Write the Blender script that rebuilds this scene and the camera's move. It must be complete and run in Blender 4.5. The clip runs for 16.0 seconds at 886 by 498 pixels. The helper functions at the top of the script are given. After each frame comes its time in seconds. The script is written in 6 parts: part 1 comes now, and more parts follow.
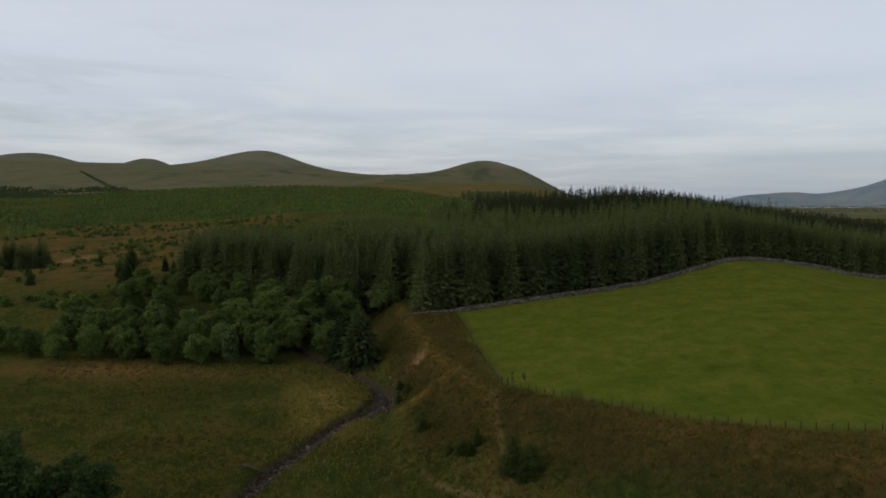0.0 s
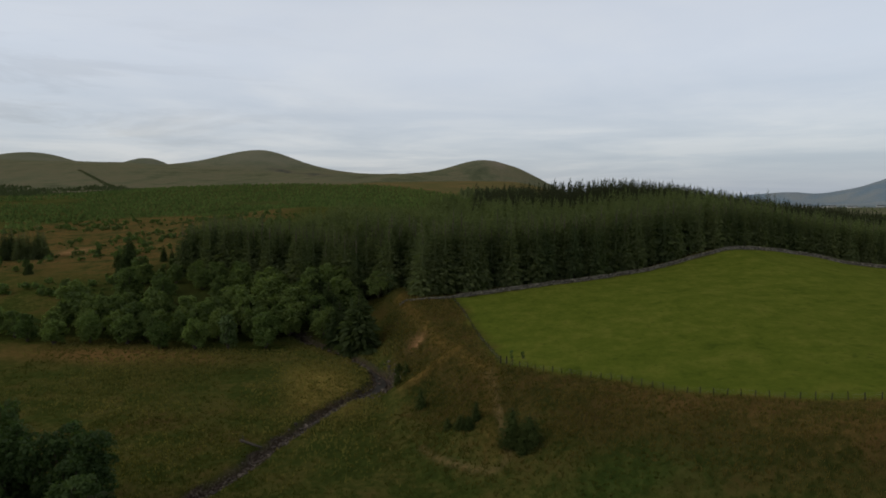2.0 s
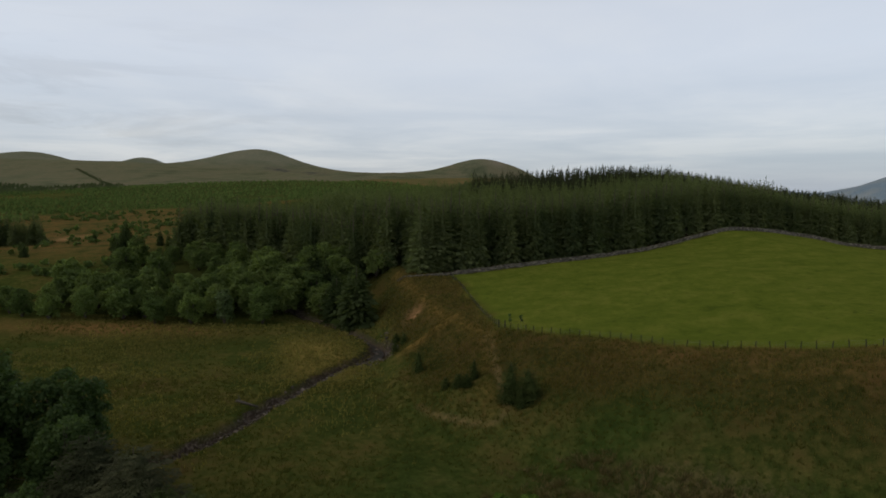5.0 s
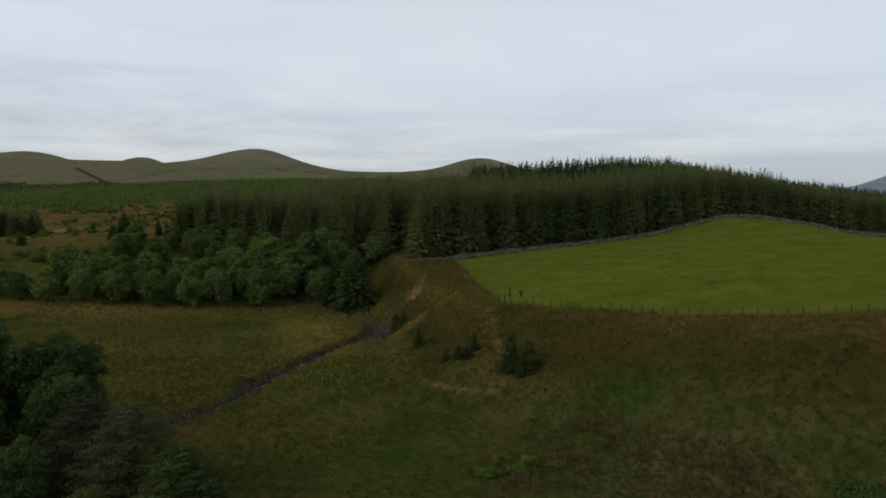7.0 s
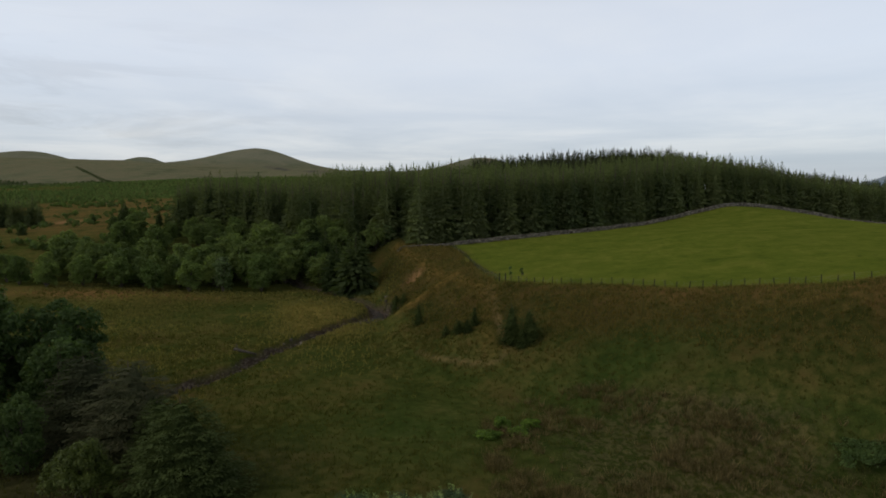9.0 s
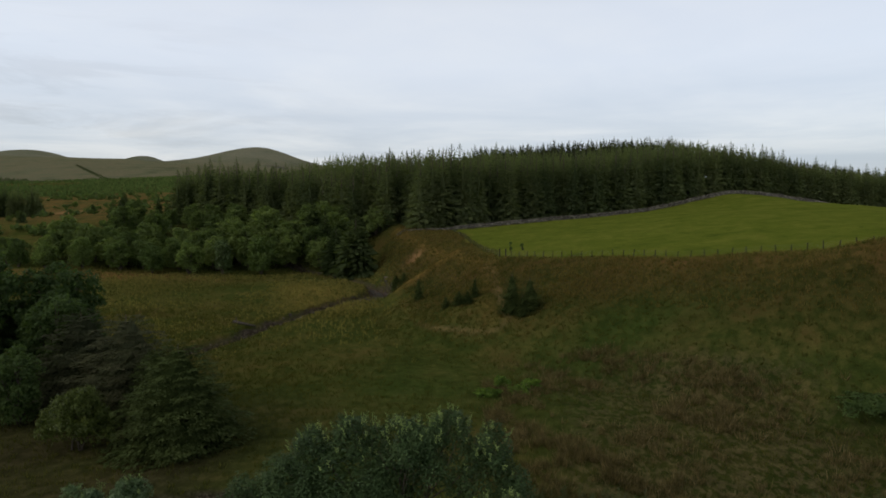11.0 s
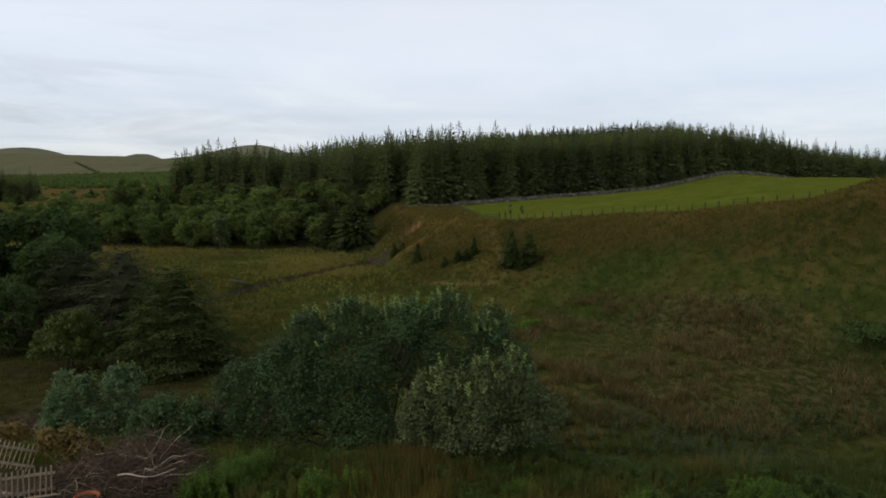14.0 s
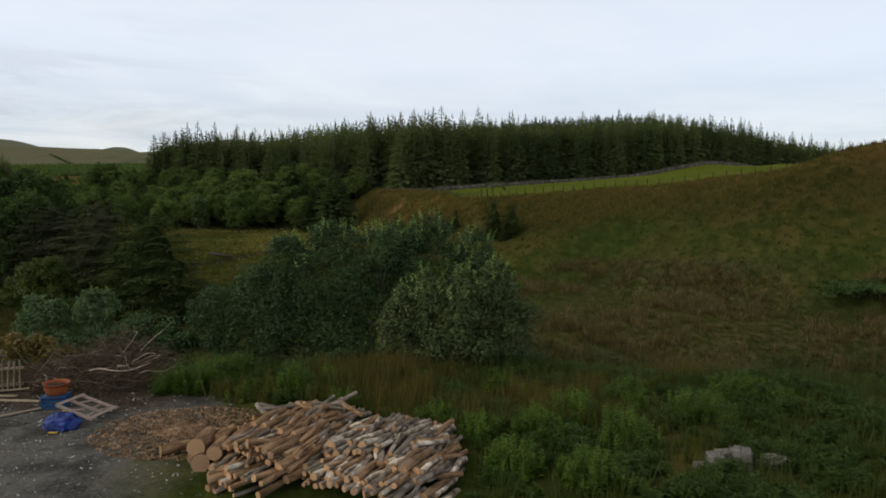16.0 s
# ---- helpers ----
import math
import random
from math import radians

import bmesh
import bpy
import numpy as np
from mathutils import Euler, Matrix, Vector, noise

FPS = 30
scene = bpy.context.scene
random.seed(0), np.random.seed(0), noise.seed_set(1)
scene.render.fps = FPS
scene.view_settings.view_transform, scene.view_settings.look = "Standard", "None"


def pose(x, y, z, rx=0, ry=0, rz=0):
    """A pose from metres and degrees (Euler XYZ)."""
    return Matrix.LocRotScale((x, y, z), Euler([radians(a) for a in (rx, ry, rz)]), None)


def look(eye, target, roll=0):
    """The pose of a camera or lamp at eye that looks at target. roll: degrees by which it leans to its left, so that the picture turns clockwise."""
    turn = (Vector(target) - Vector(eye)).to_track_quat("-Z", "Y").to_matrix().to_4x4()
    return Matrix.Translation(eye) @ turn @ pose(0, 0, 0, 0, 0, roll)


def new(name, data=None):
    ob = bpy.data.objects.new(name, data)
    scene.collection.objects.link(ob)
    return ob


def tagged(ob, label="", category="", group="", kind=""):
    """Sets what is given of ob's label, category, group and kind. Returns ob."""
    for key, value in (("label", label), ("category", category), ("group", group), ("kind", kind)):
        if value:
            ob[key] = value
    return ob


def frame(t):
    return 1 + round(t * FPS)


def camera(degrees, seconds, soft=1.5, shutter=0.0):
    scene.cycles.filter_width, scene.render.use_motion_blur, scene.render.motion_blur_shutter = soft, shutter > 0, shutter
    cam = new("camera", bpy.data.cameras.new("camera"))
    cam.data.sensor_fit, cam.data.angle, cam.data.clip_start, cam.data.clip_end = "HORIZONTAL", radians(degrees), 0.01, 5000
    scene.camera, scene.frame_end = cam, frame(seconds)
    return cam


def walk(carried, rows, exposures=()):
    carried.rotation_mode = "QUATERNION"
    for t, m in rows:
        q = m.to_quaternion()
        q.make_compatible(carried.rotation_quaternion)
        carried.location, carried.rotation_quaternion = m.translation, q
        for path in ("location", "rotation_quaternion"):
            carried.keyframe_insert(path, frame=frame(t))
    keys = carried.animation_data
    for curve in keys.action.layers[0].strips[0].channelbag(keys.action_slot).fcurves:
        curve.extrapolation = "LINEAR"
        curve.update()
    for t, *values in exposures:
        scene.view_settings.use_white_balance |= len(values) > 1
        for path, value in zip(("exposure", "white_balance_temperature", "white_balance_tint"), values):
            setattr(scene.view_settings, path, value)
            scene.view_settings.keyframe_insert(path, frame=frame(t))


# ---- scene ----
cam = camera(72.0, 16.0, soft=1.75)

PATH = [
    (0, pose(0.06, -0.05, 41.11, 84.84, -0.01, 0.24)),
    (0.5, pose(0.05, -0.08, 40.21, 84.85, -0.03, 0.22)),
    (1, pose(0.03, -0.11, 39.25, 84.86, -0.04, 0.20)),
    (1.5, pose(0.04, -0.15, 38.27, 84.86, -0.04, 0.17)),
    (2, pose(0.06, -0.19, 37.17, 84.87, -0.04, 0.14)),
    (2.5, pose(0.05, -0.24, 36.01, 84.88, -0.05, 0.12)),
    (3, pose(0.03, -0.25, 34.77, 84.89, -0.05, 0.10)),
    (3.5, pose(0.08, -0.19, 33.70, 84.90, -0.04, 0.05)),
    (4, pose(0.12, -0.13, 32.66, 84.91, -0.03, -0.00)),
    (6.5, pose(0.02, 0.17, 27.05, 84.94, 0.00, -0.11)),
    (7, pose(0.07, 0.23, 25.95, 84.95, 0.02, -0.13)),
    (7.5, pose(0.12, 0.25, 24.92, 84.96, 0.04, -0.14)),
    (8, pose(0.12, 0.25, 23.96, 84.97, 0.05, -0.13)),
    (8.5, pose(0.12, 0.24, 23.00, 84.98, 0.05, -0.10)),
    (9, pose(0.09, 0.22, 21.99, 84.98, 0.03, -0.07)),
    (11.5, pose(0.13, 0.20, 16.63, 84.97, -0.04, -0.03)),
    (12, pose(0.12, 0.23, 15.63, 84.96, -0.04, -0.02)),
    (12.5, pose(0.12, 0.27, 14.63, 84.94, -0.04, -0.02)),
    (13, pose(0.12, 0.30, 13.46, 84.91, -0.04, -0.02)),
    (13.5, pose(0.11, 0.29, 12.42, 84.88, -0.02, -0.04)),
    (14, pose(0.14, 0.28, 11.47, 84.86, 0.01, -0.11)),
    (14.5, pose(0.12, 0.24, 10.62, 84.84, 0.05, -0.15)),
    (15, pose(0.12, 0.21, 9.73, 84.81, 0.10, -0.14)),
    (15.5, pose(0.13, 0.19, 8.74, 84.77, 0.15, -0.11)),
    (15.6, pose(0.13, 0.19, 8.54, 84.76, 0.12, -0.20)),
    (16, pose(0.13, 0.19, 7.76, 84.68, -0.60, -1.80)),
]
walk(cam, PATH, [(0.0, -0.27), (4.0, -0.22), (9.0, -0.08), (12.5, 0.03), (16.0, 0.11)])

# ---- world, sun, exposure ----
def node(nt, kind, **inputs):
    n = nt.nodes.new(kind)
    for k, v in inputs.items():
        n.inputs[k.replace("_", " ")].default_value = v
    return n


def ramp(nt, source, stops):
    r = nt.nodes.new("ShaderNodeValToRGB")
    while len(r.color_ramp.elements) < len(stops):
        r.color_ramp.elements.new(0.5)
    for e, (p, c) in zip(r.color_ramp.elements, stops):
        e.position, e.color = p, (*c, 1) if len(c) == 3 else c
    nt.links.new(source, r.inputs["Fac"])
    return r


def mixed(nt, fac, a, b, mode="MIX"):
    m = nt.nodes.new("ShaderNodeMix")
    m.data_type, m.blend_type = "RGBA", mode
    for sock, v in ((m.inputs[0], fac), (m.inputs[6], a), (m.inputs[7], b)):
        if hasattr(v, "is_output"):
            nt.links.new(v, sock)
        elif isinstance(v, (int, float)):
            sock.default_value = v
        else:
            sock.default_value = (*v, 1)
    return m.outputs[2]


def calc(nt, op, a, b=0.0, clamp=False):
    m = nt.nodes.new("ShaderNodeMath")
    m.operation, m.use_clamp = op, clamp
    for sock, v in zip(m.inputs, (a, b)):
        if hasattr(v, "is_output"):
            nt.links.new(v, sock)
        else:
            sock.default_value = v
    return m.outputs[0]


world = bpy.data.worlds.new("overcast_evening")
scene.world = world
world.use_nodes = True
wt = world.node_tree
wt.nodes.clear()
sky = wt.nodes.new("ShaderNodeTexSky")
sky.sky_type, sky.sun_disc = "NISHITA", False
sky.sun_elevation, sky.sun_rotation = radians(39), radians(-107)
coord = wt.nodes.new("ShaderNodeTexCoord")
split = wt.nodes.new("ShaderNodeSeparateXYZ")
wt.links.new(coord.outputs["Generated"], split.inputs[0])
# the cloud layer is a flat sheet high up: directions are laid on it, so that it crowds towards the horizon
up = calc(wt, "MAXIMUM", calc(wt, "ADD", split.outputs["Z"], 0.05), 0.02)
sheet = wt.nodes.new("ShaderNodeCombineXYZ")
wt.links.new(calc(wt, "DIVIDE", split.outputs["X"], up), sheet.inputs[0])
wt.links.new(calc(wt, "DIVIDE", split.outputs["Y"], up), sheet.inputs[1])
big = node(wt, "ShaderNodeTexNoise", Scale=0.42, Detail=5.0, Roughness=0.55, Distortion=0.6)
wt.links.new(sheet.outputs[0], big.inputs["Vector"])
fine = node(wt, "ShaderNodeTexNoise", Scale=1.3, Detail=6.0, Roughness=0.6, Distortion=0.3)
wt.links.new(sheet.outputs[0], fine.inputs["Vector"])
cover = calc(wt, "ADD", calc(wt, "MULTIPLY", big.outputs["Fac"], 0.8), calc(wt, "MULTIPLY", fine.outputs["Fac"], 0.2))
bright = ramp(wt, cover, [(0.30, (0.625, 0.67, 0.742)), (0.47, (0.665, 0.70, 0.762)), (0.62, (0.715, 0.738, 0.775))])
low = ramp(wt, cover, [(0.36, (0.36, 0.40, 0.47)), (0.50, (0.46, 0.49, 0.545)), (0.62, (0.58, 0.59, 0.62))])
height = ramp(wt, split.outputs["Z"], [(0.0, (0, 0, 0)), (0.06, (0.25, 0.25, 0.25)), (0.20, (1, 1, 1))])
clouds_low = mixed(wt, height.outputs["Color"], low.outputs["Color"], bright.outputs["Color"])
# thinner, bluer cover low in the east
east = ramp(wt, split.outputs["X"], [(0.0, (0, 0, 0)), (0.45, (0.8, 0.8, 0.8))])
lowband = ramp(wt, split.outputs["Z"], [(0.0, (1, 1, 1)), (0.03, (0.9, 0.9, 0.9)), (0.085, (0, 0, 0))])
clear = mixed(wt, 1.0, east.outputs["Color"], lowband.outputs["Color"], "MULTIPLY")
clouds_low = mixed(wt, clear, clouds_low, (0.34, 0.40, 0.50))
# overhead, out of view, the sky is dimmed and warmed to darken the land
thick = ramp(wt, split.outputs["Z"], [(0.28, (1, 1, 1)), (0.62, (0.48, 0.44, 0.35)), (1.0, (0.38, 0.345, 0.265))])
clouds = mixed(wt, 1.0, clouds_low, thick.outputs["Color"], "MULTIPLY")
# ragged grey wisps under the cover, low in the west
flat_ = wt.nodes.new("ShaderNodeMapping")
flat_.inputs["Scale"].default_value = (1.0, 1.0, 6.5)
wt.links.new(coord.outputs["Generated"], flat_.inputs["Vector"])
wisp = node(wt, "ShaderNodeTexNoise", Scale=3.4, Detail=6.0, Roughness=0.62, Distortion=0.5)
wt.links.new(flat_.outputs[0], wisp.inputs["Vector"])
west = ramp(wt, calc(wt, "MULTIPLY", split.outputs["X"], -1.0), [(0.08, (0, 0, 0)), (0.5, (1, 1, 1))])
band = ramp(wt, split.outputs["Z"], [(0.02, (0.5, 0.5, 0.5)), (0.10, (1, 1, 1)), (0.30, (0, 0, 0))])
grey = ramp(wt, wisp.outputs["Fac"], [(0.49, (1, 1, 1)), (0.60, (0.86, 0.85, 0.845))])
clouds = mixed(wt, mixed(wt, 1.0, west.outputs["Color"], band.outputs["Color"], "MULTIPLY"), clouds, mixed(wt, 1.0, clouds, grey.outputs["Color"], "MULTIPLY"))
tint = mixed(wt, 0.97, sky.outputs["Color"], clouds)
backing = node(wt, "ShaderNodeBackground", Strength=1.0)
wt.links.new(tint, backing.inputs["Color"])
wt.links.new(backing.outputs[0], wt.nodes.new("ShaderNodeOutputWorld").inputs[0])

sun = new("sun", bpy.data.lights.new("sun", "SUN"))
sun.data.energy, sun.data.angle, sun.data.color = 0.95, radians(50), (1.0, 0.90, 0.72)
sun.matrix_world = look((-50, -24, 45), (0, 0, 0))
scene.view_settings.exposure = 0.0


# ---- materials ----
def surface(name, rough=0.8, metallic=0.0, specular=0.3):
    m = bpy.data.materials.new(name)
    m.use_nodes = True
    nt = m.node_tree
    b = nt.nodes["Principled BSDF"]
    b.inputs["Roughness"].default_value, b.inputs["Metallic"].default_value = rough, metallic
    b.inputs["Specular IOR Level"].default_value = specular
    return m, nt, b


def textured(name, stops, scale, rough=0.8, bump=0.3, grain=None, stretch=(1, 1, 1), random_by=None, spread=0.25, metallic=0.0, specular=0.3):
    """Colour from coarse noise over the stops, finer grain on top, and relief; random_by: 'island' or 'object' shifts the brightness."""
    m, nt, b = surface(name, rough, metallic, specular)
    tc = nt.nodes.new("ShaderNodeTexCoord")
    mp = nt.nodes.new("ShaderNodeMapping")
    mp.inputs["Scale"].default_value = stretch
    nt.links.new(tc.outputs["Object"], mp.inputs["Vector"])
    n1 = node(nt, "ShaderNodeTexNoise", Scale=scale, Detail=4.0, Roughness=0.6)
    n2 = node(nt, "ShaderNodeTexNoise", Scale=grain or scale * 7, Detail=3.0, Roughness=0.7)
    for n in (n1, n2):
        nt.links.new(mp.outputs[0], n.inputs["Vector"])
    lo, hi = 0.3, 0.7
    k = len(stops) - 1
    c = ramp(nt, n1.outputs["Fac"], [(lo + (hi - lo) * i / k, s) for i, s in enumerate(stops)]).outputs["Color"]
    g = ramp(nt, n2.outputs["Fac"], [(0.25, (0.62,) * 3), (0.75, (1.35,) * 3)]).outputs["Color"]
    c = mixed(nt, 1.0, c, g, "MULTIPLY")
    if random_by:
        src = nt.nodes.new("ShaderNodeObjectInfo").outputs["Random"] if random_by == "object" else nt.nodes.new("ShaderNodeNewGeometry").outputs["Random Per Island"]
        v = ramp(nt, src, [(0.0, (1 - spread,) * 3), (1.0, (1 + spread,) * 3)]).outputs["Color"]
        c = mixed(nt, 1.0, c, v, "MULTIPLY")
    nt.links.new(c, b.inputs["Base Color"])
    if bump:
        bp = node(nt, "ShaderNodeBump", Strength=bump, Distance=0.05)
        nt.links.new(n2.outputs["Fac"], bp.inputs["Height"])
        nt.links.new(bp.outputs[0], b.inputs["Normal"])
    return m


def leafy(name, dark, mid, pale, rough=0.55, shine=0.3, drift=1.4, glow=0.30):
    """Foliage: each leaf or frond its own tone, slow drifts over the crown, and light coming through from behind."""
    m, nt, b = surface(name, rough, 0.0, shine)
    geo = nt.nodes.new("ShaderNodeNewGeometry")
    info = nt.nodes.new("ShaderNodeObjectInfo")
    tc = nt.nodes.new("ShaderNodeTexCoord")
    n1 = node(nt, "ShaderNodeTexNoise", Scale=drift, Detail=3.0)
    nt.links.new(tc.outputs["Object"], n1.inputs["Vector"])
    f = calc(nt, "ADD", calc(nt, "MULTIPLY", geo.outputs["Random Per Island"], 0.36), calc(nt, "MULTIPLY", n1.outputs["Fac"], 0.70))
    c = ramp(nt, f, [(0.25, dark), (0.55, mid), (0.92, pale)]).outputs["Color"]
    v = ramp(nt, info.outputs["Random"], [(0.0, (0.72, 0.76, 0.74)), (1.0, (1.28, 1.22, 1.15))]).outputs["Color"]
    c = mixed(nt, 1.0, c, v, "MULTIPLY")
    nt.links.new(c, b.inputs["Base Color"])
    if glow:
        thin = nt.nodes.new("ShaderNodeBsdfTranslucent")
        nt.links.new(mixed(nt, 1.0, c, (1.5, 1.6, 0.8), "MULTIPLY"), thin.inputs["Color"])
        both = node(nt, "ShaderNodeMixShader", Fac=glow)
        nt.links.new(b.outputs[0], both.inputs[1])
        nt.links.new(thin.outputs[0], both.inputs[2])
        nt.links.new(both.outputs[0], nt.nodes["Material Output"].inputs["Surface"])
    return m


SPRUCE = leafy("dark_spruce_needles", (0.078, 0.099, 0.050), (0.090, 0.114, 0.054), (0.112, 0.136, 0.063), 0.9, 0.0, 0.12, 0.42)
OLD_SPRUCE = leafy("brownish_old_spruce_needles", (0.044, 0.050, 0.031), (0.054, 0.062, 0.037), (0.070, 0.078, 0.045), 0.9, 0.0, 0.12, 0.3)
NEAR_SPRUCE = leafy("blue_green_spruce_needles", (0.025, 0.036, 0.013), (0.042, 0.059, 0.020), (0.074, 0.096, 0.035), 0.9, 0.0, 0.9, 0.2)
YOUNG = leafy("young_plantation_needles", (0.044, 0.072, 0.021), (0.088, 0.132, 0.038), (0.150, 0.196, 0.062), 0.85, 0.0, 0.035, 0.15)
ALDER = leafy("alder_leaves", (0.042, 0.070, 0.026), (0.062, 0.100, 0.035), (0.095, 0.142, 0.050), 0.65, 0.12, 1.0, 0.45)
WILLOW = leafy("grey_green_willow_leaves", (0.023, 0.044, 0.014), (0.055, 0.097, 0.033), (0.130, 0.190, 0.074), 0.6, 0.2, 0.7, 0.14)
PALE_WILLOW = leafy("silvery_willow_leaves", (0.045, 0.078, 0.035), (0.095, 0.150, 0.072), (0.20, 0.27, 0.15), 0.6, 0.18)
YELLOW_LEAF = leafy("yellow_green_leaves", (0.036, 0.054, 0.010), (0.080, 0.108, 0.020), (0.15, 0.18, 0.036), 0.55, 0.25)
WEED = leafy("nettle_leaves", (0.026, 0.050, 0.009), (0.074, 0.134, 0.020), (0.18, 0.27, 0.045), 0.65, 0.15)
RUSH = leafy("rush_blades", (0.036, 0.036, 0.013), (0.100, 0.084, 0.038), (0.28, 0.21, 0.125), 0.75, 0.15)
GRASS = leafy("rough_grass_blades", (0.046, 0.056, 0.014), (0.074, 0.079, 0.021), (0.125, 0.108, 0.038), 0.8, 0.08, 0.4, 0.4)
SEEDHEAD = leafy("dry_seed_heads", (0.100, 0.080, 0.025), (0.165, 0.124, 0.042), (0.25, 0.19, 0.078), 0.85, 0.08, 0.5, 0.4)
MEADOW_SEED = leafy("pale_meadow_seed_heads", (0.120, 0.108, 0.036), (0.200, 0.176, 0.060), (0.30, 0.255, 0.10), 0.85, 0.08, 0.5, 0.4)
WILLOW_TIP = leafy("pale_willow_shoots", (0.10, 0.155, 0.058), (0.19, 0.26, 0.10), (0.31, 0.39, 0.17), 0.6, 0.2, 1.1, 0.4)
BELT_LEAF = leafy("dull_alder_leaves", (0.086, 0.122, 0.045), (0.112, 0.156, 0.055), (0.150, 0.195, 0.072), 0.7, 0.1, 0.35, 0.5)
BARK = textured("grey_brown_bark", [(0.05, 0.04, 0.03), (0.11, 0.09, 0.07)], 6, 0.9, 0.6)


# ---- the lie of the land ----
def smooth(v, a, b):
    t = np.clip((np.asarray(v, float) - a) / (b - a), 0, 1)
    return t * t * (3 - 2 * t)


def wave(x, y, size, seed=0):
    """A cheap rolling unevenness between -1 and 1."""
    s = seed * 1.7
    return (np.sin(x / size * 1.3 + s) * np.cos(y / size * 0.9 - s * 2) + np.sin((x + y) / size * 0.71 + s * 3) * 0.6 + np.cos((x * 0.6 - y) / size * 1.9 + s) * 0.4) / 2


TOE = ((-20, 150), (15, 100), (38, 60), (50, 36), (62, 20), (73, 7), (81, -4), (95, -8), (110, -10), (128, -12), (140, -15.5), (160, -20), (190, -26), (240, -60))
CREST = ((-20, 190), (10, 140), (40, 86), (58, 54), (64, 46), (71, 42), (84, 31), (91, 26), (104, 12), (112, 7), (130, 0), (150, -6), (168, -11), (190, -15), (240, -45))
STREAM = ((-46, 175), (-42, 169), (-32, 156), (-23.5, 148), (-18, 139), (-14, 131), (-13, 125), (-16.6, 117.5), (-20.3, 113), (-23, 105), (-25.3, 98),
          (-27.3, 92), (-29, 85.5), (-32, 77.5), (-38, 70), (-48, 64), (-57, 56), (-56, 46), (-45, 39), (-34, 36.5), (-25, 36), (-15, 38.5), (-6, 38), (6, 33), (20, 28), (45, 22), (90, 10))


def course(points, step=0.6):
    """The stream's line as evenly spaced, rounded points."""
    p = np.array(points, float)
    for _ in range(3):
        q = np.empty((2 * len(p) - 2, 2))
        q[0::2], q[1::2] = p[:-1] * 0.75 + p[1:] * 0.25, p[:-1] * 0.25 + p[1:] * 0.75
        p = np.vstack([p[:1], q, p[-1:]])
    s = np.concatenate([[0], np.cumsum(np.hypot(*np.diff(p, axis=0).T))])
    t = np.arange(0, s[-1], step)
    return np.stack([np.interp(t, s, p[:, 0]), np.interp(t, s, p[:, 1])], 1)


BED = course(STREAM)


def stream_distance(x, y):
    x, y = np.asarray(x, float), np.asarray(y, float)
    d = np.full(x.shape, 99.0)
    near = (x > -75) & (x < 100) & (y > 5) & (y < 185)
    if near.any():
        px, py = x[near], y[near]
        best = np.full(px.shape, 1e9)
        for i in range(0, len(BED), 40):
            b = BED[i:i + 40:2]
            best = np.minimum(best, ((px[:, None] - b[:, 0]) ** 2 + (py[:, None] - b[:, 1]) ** 2).min(1))
        d[near] = np.sqrt(best)
    return d


def bank_share(x, y):
    toe, crest = np.interp(y, *zip(*TOE)), np.interp(y, *zip(*CREST))
    return np.clip((x - toe) / (crest - toe), 0, 1)


def plateau(x, y):
    """The pasture: a line of heights along the fence, one along the wall, and the wood's floor rising behind."""
    fence = 4.3 + 0.15 * np.clip(x, 0, 62) + 1.9 * np.exp(-((x - 48) / 14) ** 2 - ((y - 63) / 6) ** 2)
    wall = 9.3 + 0.00085 * np.clip(x, 0, 99) ** 2
    fall = 0.0018 * np.clip(x - 82, 0, 60) ** 2 + 0.12 * np.clip(x - 142, 0, 150)
    v = np.clip((y - 80) / 110, 0, 1)
    return fence + (wall - fence) * v - fall + 0.085 * (np.clip(y, 195, 330) - 195)


def valley(x, y):
    z = -2.3 + 5 * smooth(y, 160, 205) + 0.09 * (np.clip(y, 165, 330) - 165) + 0.054 * (np.clip(y, 330, 1115) - 330)
    z = z - 5 * smooth(-x, 110, 190) * smooth(y, 200, 300) + 0.035 * np.clip(-x - 48, 0, 60) * (1 - smooth(y, 160, 220))
    z = z - 22 * smooth(-x, 350, 800) * smooth(y, 500, 1100)
    return z + 1.2 * wave(x, y, 60, 2) * smooth(y, 190, 400)


HILLS = ((-950, 3200, 266, 339, 1.68), (207, 2600, 177, 238, 2.1), (-2281, 3400, 267, 278, 1.95), (-1828, 3800, 257, 190, 2.1),
         (3020, 3600, 227, 464, 2.4), (2330, 4150, 30, 156, 2.2), (2620, 4120, 27, 239, 2.0), (2080, 4200, 31, 187, 2.2), (-560, 3000, 115, 203, 2.0))


def moor(x, y):
    s = x / np.maximum(y, 1)
    left = np.interp(s, (-1.2, -0.75, -0.52, -0.40, -0.30, -0.08, 0.10, 0.30), (130, 155, 133, 106, 83, 67, -9, -10))
    z = left * smooth(y, 1150, 2700)
    return z + (3.5 * wave(x, y, 170, 4) + 2 * wave(x, y, 60, 5)) * smooth(y, 800, 1600)


def country(x, y):
    """Heights far from the stream: valley side, moor and the fall to the wide valley beyond the wood."""
    s = x / np.maximum(y, 1)
    east = smooth(s, 0.10, 0.34) * smooth(y, 380, 900)
    return valley(x, y) * (1 - east) - 16 * east + moor(x, y)


RISE = [(cx, cy, top - float(country(np.float64(cx), np.float64(cy))), w, p) for cx, cy, top, w, p in HILLS]


